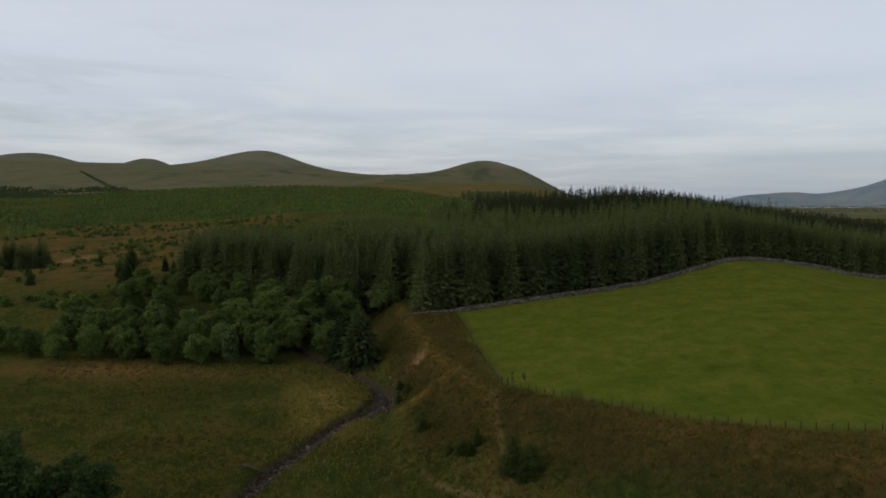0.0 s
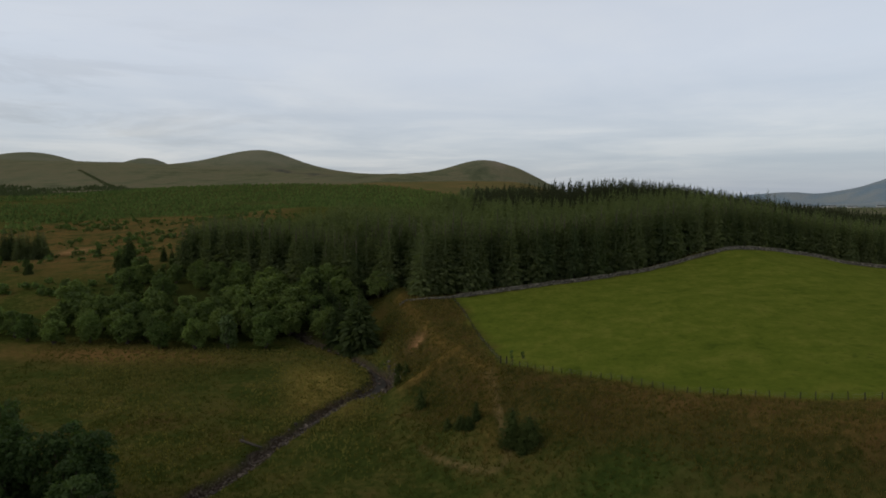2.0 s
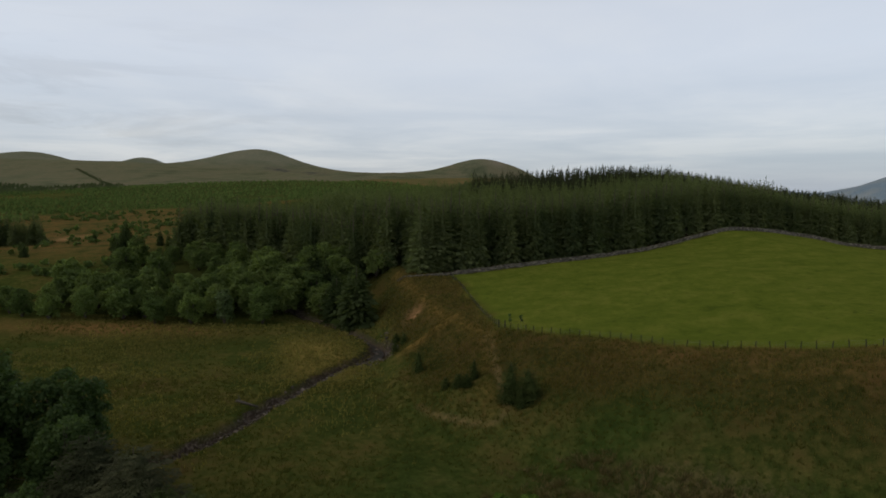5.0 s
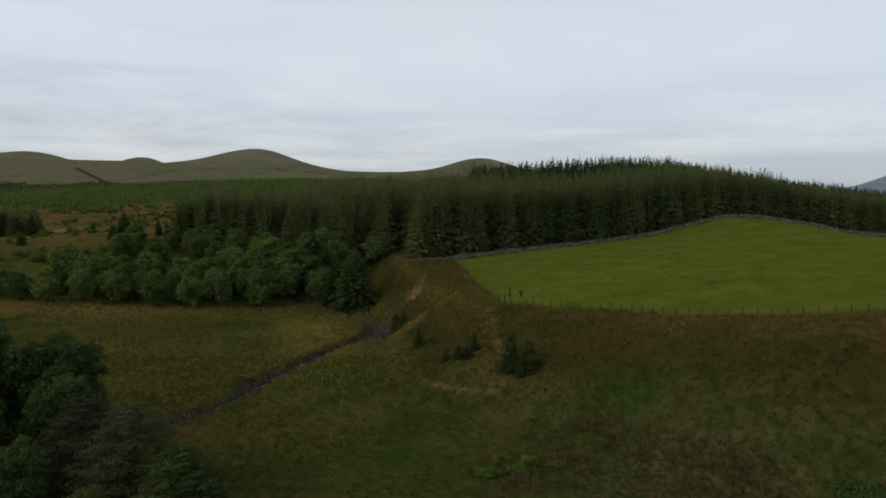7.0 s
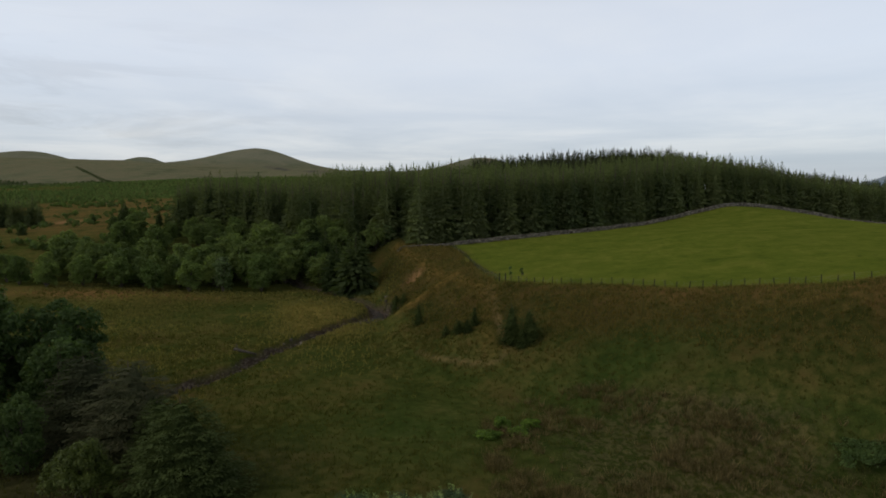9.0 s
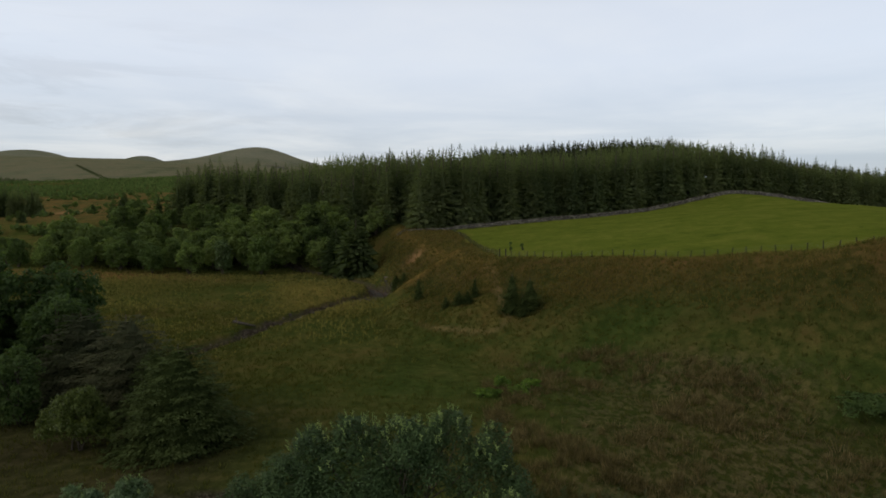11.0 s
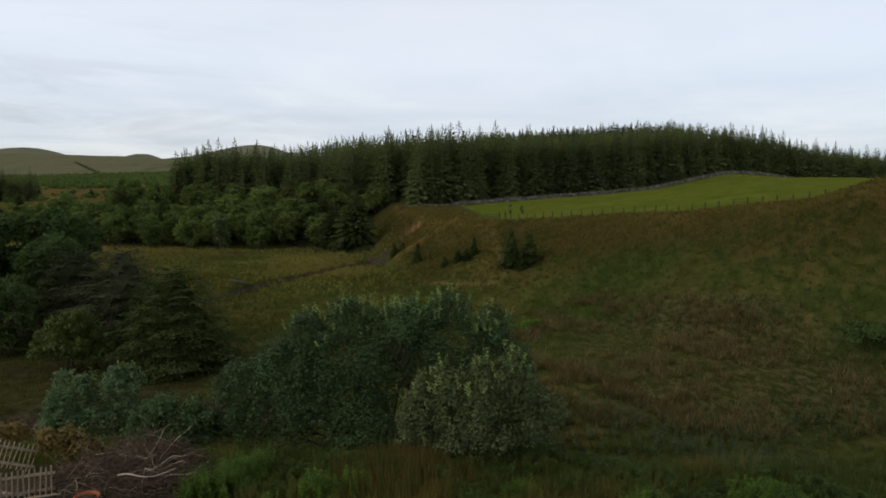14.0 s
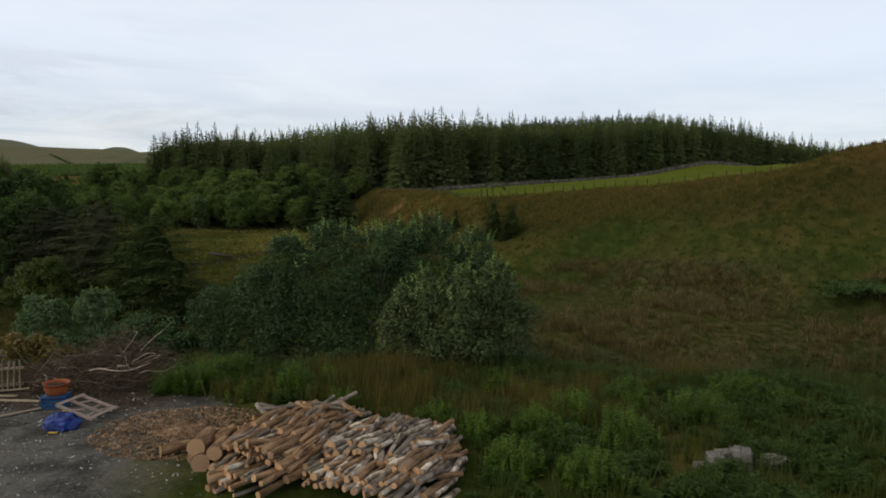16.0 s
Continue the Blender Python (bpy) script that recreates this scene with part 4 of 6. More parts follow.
def plant_young():
    pts, hs = [], []
    y = 336.0
    r = np.random.default_rng(9)
    while y < 1130:
        step = 2.8 + (y - 336) * 0.010
        xs = np.arange(-0.95 * y, 0.06 * y, step * 1.15) + r.uniform(-0.5, 0.5)
        xs = xs + r.uniform(-0.48, 0.48, len(xs)) * step
        ys = y + r.uniform(-0.48, 0.48, len(xs)) * step + 10 * np.sin(xs / 90)
        gap = wave(xs, ys, 55, 3) + 0.5 * wave(xs, ys, 19, 1) + smooth(-xs / ys, 0.50, 0.75) * 0.9
        lane = np.abs(((ys + 0.25 * xs + 9 * wave(xs, ys, 60, 2)) / 62) % 1 - 0.5) < 0.05
        keep = (gap < 0.82) & ~lane & (ys < planted_limit(xs, ys) + r.normal(0, 12, len(xs))) & ~((xs > -110) & (ys < 375)) & (ys > heath_edge(xs, ys) + 6 * wave(xs, ys, 25, 2))
        pts.append(np.stack([xs[keep], ys[keep]], 1))
        hs.append(r.uniform(1.1, 2.7, keep.sum()) * (1 + (y - 336) * 0.0006))
        y += step
    small_conifers("young_plantation", np.vstack(pts), np.concatenate(hs), 3, YOUNG, "young green conifer plantation in rows on the valley side", 0.55)


plant_young()
r_ = np.random.default_rng(12)
bush = np.stack([r_.uniform(-330, -95, 2300), r_.uniform(190, 440, 2300)], 1)
bush = bush[(wave(bush[:, 0], bush[:, 1], 26, 4) > -0.15) & (np.abs(bush[:, 0]) < bush[:, 1] * 0.95)]
small_bushes("heath_scrub", bush, r_.uniform(0.25, 1.0, len(bush)) ** 2.2 * 3.2, 4, BELT_LEAF, "scattered dark scrub on the brown heath")
belt = np.stack([np.linspace(-1190, -800, 420) + r_.uniform(-5, 5, 420), 2000 - np.linspace(0, 500, 420) + r_.uniform(-9, 9, 420)], 1)
small_conifers("moor_tree_belt", belt, r_.uniform(2, 4, len(belt)), 5, SPRUCE, "dark line of conifers on the moor", 0.35)
block = np.stack([r_.uniform(18, 95, 200), r_.uniform(600, 660, 200)], 1)
small_conifers("far_conifer_block", block, r_.uniform(7, 11, len(block)), 6, SPRUCE, "dark conifer block beyond the wood", 0.34)
wide = np.stack([r_.uniform(-1750, -500, 900), r_.uniform(1130, 1330, 900)], 1)
wide = wide[(wave(wide[:, 0], wide[:, 1], 120, 2) > -0.1)]
small_conifers("far_young_plantation", wide, r_.uniform(3, 6, len(wide)), 7, YOUNG, "far green plantation below the moor", 0.6)
dark = np.stack([r_.uniform(-1300, -560, 2600), r_.uniform(1130, 1560, 2600)], 1)
dark = dark[(-dark[:, 0] / dark[:, 1] > 0.50 - 0.06 * wave(dark[:, 0], dark[:, 1], 90, 1)) & (wave(dark[:, 0], dark[:, 1], 70, 6) > -0.45)]
small_conifers("far_dark_plantation", dark, r_.uniform(4, 7, len(dark)), 17, SPRUCE, "far dark conifer plantation at the foot of the moor", 0.6)
hollow = np.stack([r_.uniform(700, 2600, 160), r_.uniform(1900, 3100, 160)], 1)
small_conifers("far_valley_trees", hollow, r_.uniform(4, 8, len(hollow)), 8, SPRUCE, "dark hedgerow trees in the far valley", 0.7)


# ---- far houses ----
HOUSE_WALL = textured("pale_harled_wall", [(0.40, 0.40, 0.38), (0.58, 0.58, 0.56)], 0.8, 0.85, 0.0)
SLATE = textured("grey_slate_roof", [(0.06, 0.065, 0.07), (0.12, 0.125, 0.13)], 1.5, 0.7, 0.0)


def house_at(x, y, length, turn):
    t = new("house")
    t.matrix_basis = pose(x, y, gz(x, y), 0, 0, turn)
    w, e, r = 8.0, 5.5, 9.0
    L = length / 2
    wall_v = [(-L, -w / 2, -2), (L, -w / 2, -2), (L, w / 2, -2), (-L, w / 2, -2), (-L, -w / 2, e), (L, -w / 2, e), (L, w / 2, e), (-L, w / 2, e), (-L, 0, r - 0.3), (L, 0, r - 0.3)]
    child("wall", mesh_of("wall", wall_v, [(0, 1, 5, 4), (1, 2, 6, 9, 5), (2, 3, 7, 6), (3, 0, 4, 8, 7)], HOUSE_WALL), t)
    roof_v = [(-L - 0.4, -w / 2 - 0.5, e - 0.4), (L + 0.4, -w / 2 - 0.5, e - 0.4), (L + 0.4, 0, r), (-L - 0.4, 0, r), (-L - 0.4, w / 2 + 0.5, e - 0.4), (L + 0.4, w / 2 + 0.5, e - 0.4),
              (-L - 0.4, 0, r - 0.35), (L + 0.4, 0, r - 0.35)]
    child("roof", mesh_of("roof", roof_v, [(0, 1, 2, 3), (3, 2, 5, 4), (0, 3, 4, 6), (1, 7, 5, 2)], SLATE), t)
    return tagged(t, "small white house with slate roof in the far valley", "house", "far village")


for x, y, l, a in ((1690, 2900, 26, 5), (1760, 2950, 40, 10), (1815, 2930, 30, -5), (1900, 3000, 46, 8), (1960, 2960, 24, 0), (2020, 3020, 36, 12), (2180, 3060, 44, 4), (2260, 3100, 22, 0)):
    house_at(x, y, l, a)


# ---- dry-stone wall ----
STONE = textured("grey_lichen_stone", [(0.060, 0.054, 0.044), (0.118, 0.108, 0.088), (0.21, 0.19, 0.155)], 1.1, 0.95, 0.4, 9, random_by="island", spread=0.45)


def stone(r, c, size, turn=0.0):
    """One rough field stone: a box with pulled corners."""
    v = np.array([(sx, sy, sz) for sz in (-1, 1) for sx, sy in ((-1, -1), (1, -1), (1, 1), (-1, 1))], float)
    v *= 1 - r.uniform(0, 0.28, (8, 3))
    v = v * np.array(size) / 2
    ct, st = np.cos(turn), np.sin(turn)
    v = np.stack([v[:, 0] * ct - v[:, 1] * st, v[:, 0] * st + v[:, 1] * ct, v[:, 2]], 1) + c
    return v, [(0, 3, 2, 1), (4, 5, 6, 7), (0, 1, 5, 4), (1, 2, 6, 5), (2, 3, 7, 6), (3, 0, 4, 7)]


def along(points, step):
    p = np.array(points, float)
    s = np.concatenate([[0], np.cumsum(np.hypot(*np.diff(p, axis=0).T))])
    t = np.arange(0, s[-1], step)
    x, y = np.interp(t, s, p[:, 0]), np.interp(t, s, p[:, 1])
    return x, y, np.arctan2(np.gradient(y), np.gradient(x)), t


def build_wall():
    r = np.random.default_rng(31)
    body, cope = [], []
    for course_no in range(4):
        x, y, a, t = along(WALL[:12], 0.62)
        z = ground(x, y)
        tall = np.interp(x, (-12, -4, 3, 8), (0.40, 0.45, 0.7, 0.88))
        for xi, yi, ai, zi, hi in zip(x, y, a, z, tall):
            if course_no < 3:
                body.append(stone(r, (xi + r.uniform(-.12, .12), yi + r.uniform(-.06, .06), zi + hi * (0.14 + 0.34 * course_no)), (r.uniform(.5, .85), r.uniform(.5, .7), hi * r.uniform(.34, .46)), ai + r.uniform(-.1, .1)))
            elif hi > 0.7:
                cope.append(stone(r, (xi, yi, zi + hi * 1.14 + r.uniform(-.04, .06)), (r.uniform(.3, .6), r.uniform(.45, .6), r.uniform(.24, .42)), ai + r.uniform(-.3, .3)))
    w = new("dry_stone_wall")
    tagged(w, "grey dry-stone wall between the pasture and the spruce wood", "wall")
    tagged(child("course_stones", mesh_of("course_stones", *join(body), STONE), w), kind="stuff")
    tagged(child("cope_stones", mesh_of("cope_stones", *join(cope), STONE), w, "upright stones along the wall's top"), kind="stuff")


build_wall()


# ---- wire fence on the crest of the bank ----
POSTWOOD = textured("weathered_fence_wood", [(0.018, 0.016, 0.014), (0.042, 0.036, 0.030)], 5, 0.9, 0.5, random_by="object", spread=0.3)
WIRE = surface("galvanised_wire", 0.5, 0.9)[0]
WIRE.node_tree.nodes["Principled BSDF"].inputs["Base Color"].default_value = (0.25, 0.25, 0.25, 1)
FENCE = ((2.5, 166), (5, 150), (7.5, 128), (10.3, 107.2), (17, 100), (27, 91.8), (33, 85), (42, 79), (52, 73.5), (64, 67), (80, 59), (100, 48))


def post_mesh(h, r, seed):
    q = np.random.default_rng(seed)
    p = np.array([(0, 0, -0.4), (q.normal(0, .01), 0, h * 0.5), (q.normal(0, .02), q.normal(0, .02), h * 0.97), (q.normal(0, .02), 0, h)])
    return mesh_of("post", *tube(p, [r, r, r * 0.95, r * 0.55], 7), POSTWOOD)


def build_fence():
    f = tagged(new("wire_fence"), "old wire fence with weathered wooden posts along the bank", "fence")
    posts = [post_mesh(0.95 + 0.05 * k, 0.06, 90 + k) for k in range(4)]
    strainer = post_mesh(1.4, 0.11, 95)
    q = np.random.default_rng(17)
    x, y, a, t = along(FENCE, 1.72)
    z = ground(x, y)
    for i in range(len(x)):
        if abs(y[i] - 107.2) < 1.2:
            continue
        child("post", posts[q.integers(4)], f, m=pose(x[i], y[i], z[i], q.uniform(-4, 4), q.uniform(-5, 5), q.uniform(0, 360)))
    for dx, dy in ((0, 0), (1.0, -0.8)):
        child("strainer_post", strainer, f, "stout corner post", pose(10.2 + dx, 107.3 + dy, gz(10.2 + dx, 107.3 + dy)))
    x, y, a, t = along(FENCE, 0.86)
    z = ground(x, y)
    for h in (0.25, 0.45, 0.65, 0.86):
        child("wire", mesh_of("wire", *tube(np.stack([x, y, z + h], 1), 0.004, 3, False), WIRE), f)


build_fence()


# ---- stream ----
m_, nt_, b_ = surface("peaty_stream_water", 0.38, 0.0, 0.25)
b_.inputs["Base Color"].default_value = (0.014, 0.011, 0.008, 1)
rip = node(nt_, "ShaderNodeTexNoise", Scale=3.0, Detail=3.0)
bp_ = node(nt_, "ShaderNodeBump", Strength=0.25, Distance=0.05)
nt_.links.new(rip.outputs["Fac"], bp_.inputs["Height"])
nt_.links.new(bp_.outputs[0], b_.inputs["Normal"])
WATER = m_


def build_stream():
    p = BED[::2]
    g = np.gradient(p, axis=0)
    g /= np.linalg.norm(g, axis=1)[:, None]
    n = np.stack([-g[:, 1], g[:, 0]], 1)
    z = np.minimum.accumulate(ground(p[:, 0], p[:, 1], False) + 0.10)
    z = np.convolve(np.pad(z, 6, "edge"), np.ones(13) / 13, "valid")
    i_ = np.arange(len(p))
    w = 0.24 + 0.14 * np.sin(i_ * 0.31) + 0.10 * np.sin(i_ * 0.83 + 1) + 0.8 * np.exp(-((p[:, 1] - 126) / 6) ** 2)
    rows = [np.column_stack([p + n * w[:, None] * k, z]) for k in (-1, -0.4, 0.4, 1)]
    v = np.stack(rows, 1).reshape(-1, 3)
    f = [(i * 4 + j, i * 4 + j + 1, i * 4 + j + 5, i * 4 + j + 4) for i in range(len(p) - 1) for j in range(3)]
    tagged(new("water", mesh_of("water", v, f, WATER, smooth_shade=True)), "narrow peaty stream winding through the meadow", "stream", kind="structure")
    r = np.random.default_rng(44)
    out = []
    for _ in range(3400):
        i = r.integers(len(BED))
        c = BED[i] + r.normal(0, 0.65, 2)
        if abs(BED[i][1] - 126) < 10:
            c = c + r.normal(0, 1.5, 2) + [1.2, 0]
        s = r.uniform(0.15, 0.5) * (1.8 if r.random() < 0.18 else 1)
        out.append(stone(r, (c[0], c[1], gz(c[0], c[1]) + s * 0.12), (s, s * r.uniform(.6, 1), s * r.uniform(.4, .7)), r.uniform(0, 3)))
    tagged(new("stream_stones", mesh_of("stream_stones", *join(out), textured("wet_stream_stones", [(0.030, 0.024, 0.020), (0.082, 0.066, 0.057), (0.18, 0.150, 0.128)], 1.5, 0.7, 0.4, 9, random_by="island", spread=0.5))), "grey boulders and cobbles in the stream bed", "stones", kind="stuff")


build_stream()
DEADWOOD = textured("bleached_dead_wood", [(0.03, 0.026, 0.022), (0.08, 0.07, 0.06)], 4, 0.9, 0.5, stretch=(1, 1, 6))
trunk_ = tagged(new("fallen_trunk"), "bleached fallen trunk lying on the stream bank", "log")
trunk_.matrix_basis = pose(-30.4, 92.6, gz(-30.4, 92.6) + 0.25, 0, 0, -28)
child("stem", mesh_of("stem", *tube([(-2.2, 0, 0.15), (-0.7, 0.06, 0.05), (0.8, -0.03, 0), (2.3, 0.05, -0.1)], [0.24, 0.22, 0.19, 0.14], 8), DEADWOOD, smooth_shade=True), trunk_)
child("broken_branch", mesh_of("broken_branch", *tube([(-1.6, 0, 0.2), (-2.0, 0.3, 0.7), (-2.3, 0.5, 0.9)], [0.09, 0.06, 0.03], 6), DEADWOOD), trunk_)


# ---- spruces, alders and bushes on the near bank ----
SPRUCE_TIP = leafy("pale_spruce_tips", (0.041, 0.059, 0.021), (0.066, 0.089, 0.032), (0.102, 0.129, 0.050), 0.8, 0.05, 0.9, 0.2)
NEAR_A = near_spruce_kind(101, 8.5, 4.3, 21, 15, 150, NEAR_SPRUCE, SPRUCE_TIP)
DULL_TIP = leafy("dull_brown_spruce_tips", (0.036, 0.040, 0.023), (0.056, 0.060, 0.035), (0.082, 0.086, 0.051), 0.8, 0.05, 0.9, 0.2)
NEAR_B = near_spruce_kind(102, 8.8, 4.0, 21, 15, 130, leafy("dull_brown_spruce_needles", (0.024, 0.030, 0.015), (0.046, 0.054, 0.028), (0.075, 0.082, 0.045), 0.8, 0.06, 0.9, 0.15), DULL_TIP)
stand(NEAR_A, -20.9, 47.8, 1.0, 10, "blue-green spruce with drooping layered branches by the stream", "tree", wide=1.38)
stand(NEAR_B, -29.0, 55.5, 1.05, 140, "dull brownish spruce beside the stream", "tree", wide=1.6)
stand(NEAR_B, -35.5, 59.5, 1.02, 220, "dull brownish spruce beside the stream", "tree", wide=1.6)
stand(NEAR_A, -25.0, 52.5, 0.80, 80, "blue-green spruce with drooping layered branches by the stream", "tree")
DARK = [broadleaf_kind(110 + k, 11, 8.5, 15, 9500, 0.27, ALDER, "alder_tree", 0.12) for k in range(2)]
for i, (x, y, s) in enumerate(((-44, 70, 1.12), (-51, 68, 1.25), (-58, 72, 1.38), (-40, 62, 0.9), (-47, 58, 0.95), (-37, 52, 0.62), (-55, 60, 1.15), (-64, 66, 1.3), (-42, 50, 0.6))):
    stand(DARK[i % 2], x, y, s, 66 * i, "dense dark green alder beside the stream", "tree", "alders by the bend")


def shoot_mesh(r, lobes, each):
    """Upright young shoots standing out of the crown's upper side, leaves in a loose spiral round each."""
    vs = []
    for x, y, z, rx, ry, rz in lobes:
        for _ in range(int(each * rx / 1.8)):
            d = r.normal(size=3) * [0.6, 0.6, 0.3] + [0, 0, 1.0]
            d /= np.linalg.norm(d)
            c = np.array([x + d[0] * rx, y + d[1] * ry, z + d[2] * rz]) - d * 0.15
            up = d * 0.6 + [0, 0, 0.9]
            up /= np.linalg.norm(up)
            L = r.uniform(0.25, 0.6)
            for k in range(11):
                a = k * 2.4 + r.uniform(-0.4, 0.4)
                o = np.array([np.cos(a), np.sin(a), r.uniform(0.3, 1.0)])
                s = r.uniform(0.07, 0.12)
                p = c + up * L * (k + 1) / 11
                w = np.cross(o, up) * 0.32
                vs += [p, p + (o * 0.5 + w) * s, p + o * s * 1.1, p + (o * 0.5 - w) * s]
    return np.array(vs), np.arange(len(vs)).reshape(-1, 4)


def shrub(name, x, y, lobes, leaves, size, mat, label, seed, base=0.07, category="bush", z=None, shoots=0):
    r = np.random.default_rng(seed)
    t = new(name)
    t.matrix_basis = pose(x, y, gz(x, y) if z is None else z)
    child("stem", mesh_of("stem", *limbs(r, lobes, base, 3), BARK, smooth_shade=True), t)
    v, f = leaf_cloud(r, [(a, b, c, d * 0.93, e * 0.93, g * 0.93) for a, b, c, d, e, g in lobes], leaves, size, 0.6)
    child("foliage", mesh_of("foliage", v, f, mat), t)
    if shoots:
        tagged(child("new_growth", mesh_of("new_growth", *shoot_mesh(r, [b for b in lobes if b[2] + b[5] > 0.78 * max(q[2] + q[5] for q in lobes)], shoots), WILLOW_TIP), t), "pale young shoots", kind="stuff")
    return tagged(t, label, category)


shrub("hawthorn_bush", -28.6, 47.2, [(0, 0, 2.6, 2.4, 2.2, 2.1), (-1.6, -0.3, 1.7, 1.8, 1.8, 1.7), (1.5, -0.4, 1.6, 1.7, 1.7, 1.6), (0.4, -0.8, 3.8, 1.3, 1.3, 1.1)], 22000, 0.11, YELLOW_LEAF, "yellow-green rounded bush below the spruces", 5)
shrub("willow_bush", -17.6, 31.2, [(-1.4, 0, 2.9, 1.5, 1.4, 1.5), (1.1, 0.3, 3.3, 1.2, 1.2, 1.5), (0, -0.2, 1.7, 2.2, 1.7, 1.5), (-2.0, -0.3, 1.5, 1.2, 1.2, 1.3), (1.7, 0, 1.9, 1.2, 1.2, 1.4)], 20000, 0.09, PALE_WILLOW, "silvery grey-green willow bush behind the yard", 6, shoots=12)
shrub("willow_bush", -13.0, 29.2, [(0, 0, 2.1, 1.7, 1.5, 1.5), (-1.2, 0.1, 1.6, 1.2, 1.2, 1.3), (1.2, 0, 1.6, 1.2, 1.2, 1.3), (0.3, -0.4, 1.1, 1.5, 1.2, 1.1)], 15000, 0.09, WILLOW, "low grey-green willow bush behind the brush pile", 7)
shrub("willow_bush", -2.4, 30.6, [(0, 0.5, 3.94, 3.26, 2.6, 2.86), (2.3, 0.2, 5.8, 2.45, 2.1, 2.75), (4.6, -0.6, 4.87, 2.04, 1.9, 2.53), (-2.6, 0.2, 5.34, 2.45, 2.2, 2.31), (-5.2, 0, 3.71, 2.35, 2.1, 2.53),
                                 (-6.7, -0.7, 2.44, 1.73, 1.7, 2.09), (-3.6, -1.4, 2.32, 2.55, 2, 2.2), (0.2, 0.4, 6.5, 2.14, 1.9, 1.76), (5.9, -1.8, 4.18, 1.63, 1.6, 2.42), (-0.8, -1.8, 2.2, 2.35, 1.9, 2.09), (3, 0, 7.6, 1.33, 1.2, 1.5), (-2, 0.5, 7.1, 1.73, 1.5, 1.4), (-4.2, 0.2, 6.5, 1.5, 1.4, 1.4), (5.0, -0.4, 7.0, 1.3, 1.2, 1.3), (1.3, -0.2, 7.31, 1.22, 1.2, 1.32), (6.6, -2.4, 2.55, 1.43, 1.6, 2.2), (-7.6, 0.1, 3.5, 1.7, 1.6, 1.9), (-7.9, -0.6, 1.8, 1.5, 1.5, 1.6), (-5.8, 0.4, 5.0, 1.6, 1.5, 1.5), (-0.5, -3.6, 1.6, 2.0, 1.5, 1.7), (2.4, -3.2, 2.2, 1.8, 1.5, 2.1), (4.4, -3.6, 1.9, 1.7, 1.4, 1.9), (-1.8, -0.4, 3.4, 2.4, 2.0, 2.4), (-4.4, -1.0, 3.8, 1.9, 1.7, 2.0)],
      140000, 0.074, WILLOW, "large spreading grey-green willow with many stems", 8, 0.11, shoots=22)
shrub("willow_bush", 1.2, 24.8, [(-1.5, 0, 2.2, 1.2, 1.2, 1.4), (0.3, -0.3, 2.1, 1.6, 1.4, 1.6), (1.7, 0.2, 2.4, 1.4, 1.3, 1.7), (2.8, -0.1, 1.4, 1.3, 1.2, 1.4), (0.2, -0.7, 1.0, 1.8, 1.2, 1.1), (-1.0, 0.1, 3.2, 0.5, 0.5, 0.8), (0.6, 0.4, 3.3, 0.7, 0.7, 0.8), (1.9, 0.3, 3.7, 0.8, 0.8, 0.7), (-2.1, 0, 1.2, 1.0, 1.0, 1.1)],
      44000, 0.072, leafy("olive_willow_leaves", (0.044, 0.064, 0.023), (0.088, 0.116, 0.045), (0.165, 0.195, 0.088), 0.65, 0.15, 0.9, 0.15), "olive-green willow with upright shoots in front of a larger one", 9, shoots=22)
SAPLING = near_spruce_kind(120, 6.0, 1.5, 20, 12, 44, NEAR_SPRUCE, NEAR_SPRUCE)
stand(SAPLING, 9.8, 84.2, 0.98, 0, "young dark spruce on the grassy bank", "tree", wide=1.6)
stand(SAPLING, 12.0, 82.6, 0.78, 90, "young dark spruce on the grassy bank", "tree", wide=2.1)
stand(SAPLING, 10.9, 81.4, 0.5, 90, "young dark spruce on the grassy bank", "tree", wide=1.5)
for x, y, s, w in ((5.0, 91.5, 0.52, 1.3), (2.6, 90.5, 0.36, 2.4), (3.8, 89.6, 0.34, 2.4), (0.6, 92.5, 0.32, 1.9), (-4.0, 103.5, 0.62, 1.4), (-9.4, 120.5, 0.5, 1.5), (-7.8, 124.5, 0.42, 2.0), (-9.8, 129, 0.36, 2.2)):
    stand(SAPLING, x, y, s, 100 * x, "stunted dark conifer on the eroded bank", "tree", wide=w)
for x, y, h in ((11.9, 105.6, 2.7), (14.0, 106.0, 2.3)):
    shrub("rowan_sapling", x, y, [(0, 0, h * 0.75, 0.35, 0.35, h * 0.25), (0.1, 0, h * 0.5, 0.3, 0.3, h * 0.2)], 110, 0.17, ALDER, "thin leafy sapling beside the fence", int(h * 10), 0.03, "sapling")
shrub("bracken", 37.5, 51.5, [(0, 0, 0.3, 3.2, 2.6, 0.8), (2.6, 0.8, 0.4, 2.6, 2.2, 0.9), (-2.0, -1.2, 0.2, 2.0, 1.7, 0.6), (5.0, 2.0, 0.4, 2.6, 2.2, 0.9), (1.5, -2.2, 0.3, 2.0, 1.6, 0.7)], 7000, 0.16, ALDER, "lush green bracken patch on the slope", 21, 0.03)
shrub("young_willow", 6.2, 61.5, [(0, 0, 0.6, 1.0, 0.9, 0.8), (1.6, -1.5, 0.4, 1.3, 1.1, 0.5), (3.0, 0.5, 0.4, 1.4, 1.1, 0.5), (-1.6, -2.2, 0.3, 1.6, 1.2, 0.45)], 4200, 0.13, WEED, "low bright green willow scrub in the marsh", 22, 0.03)
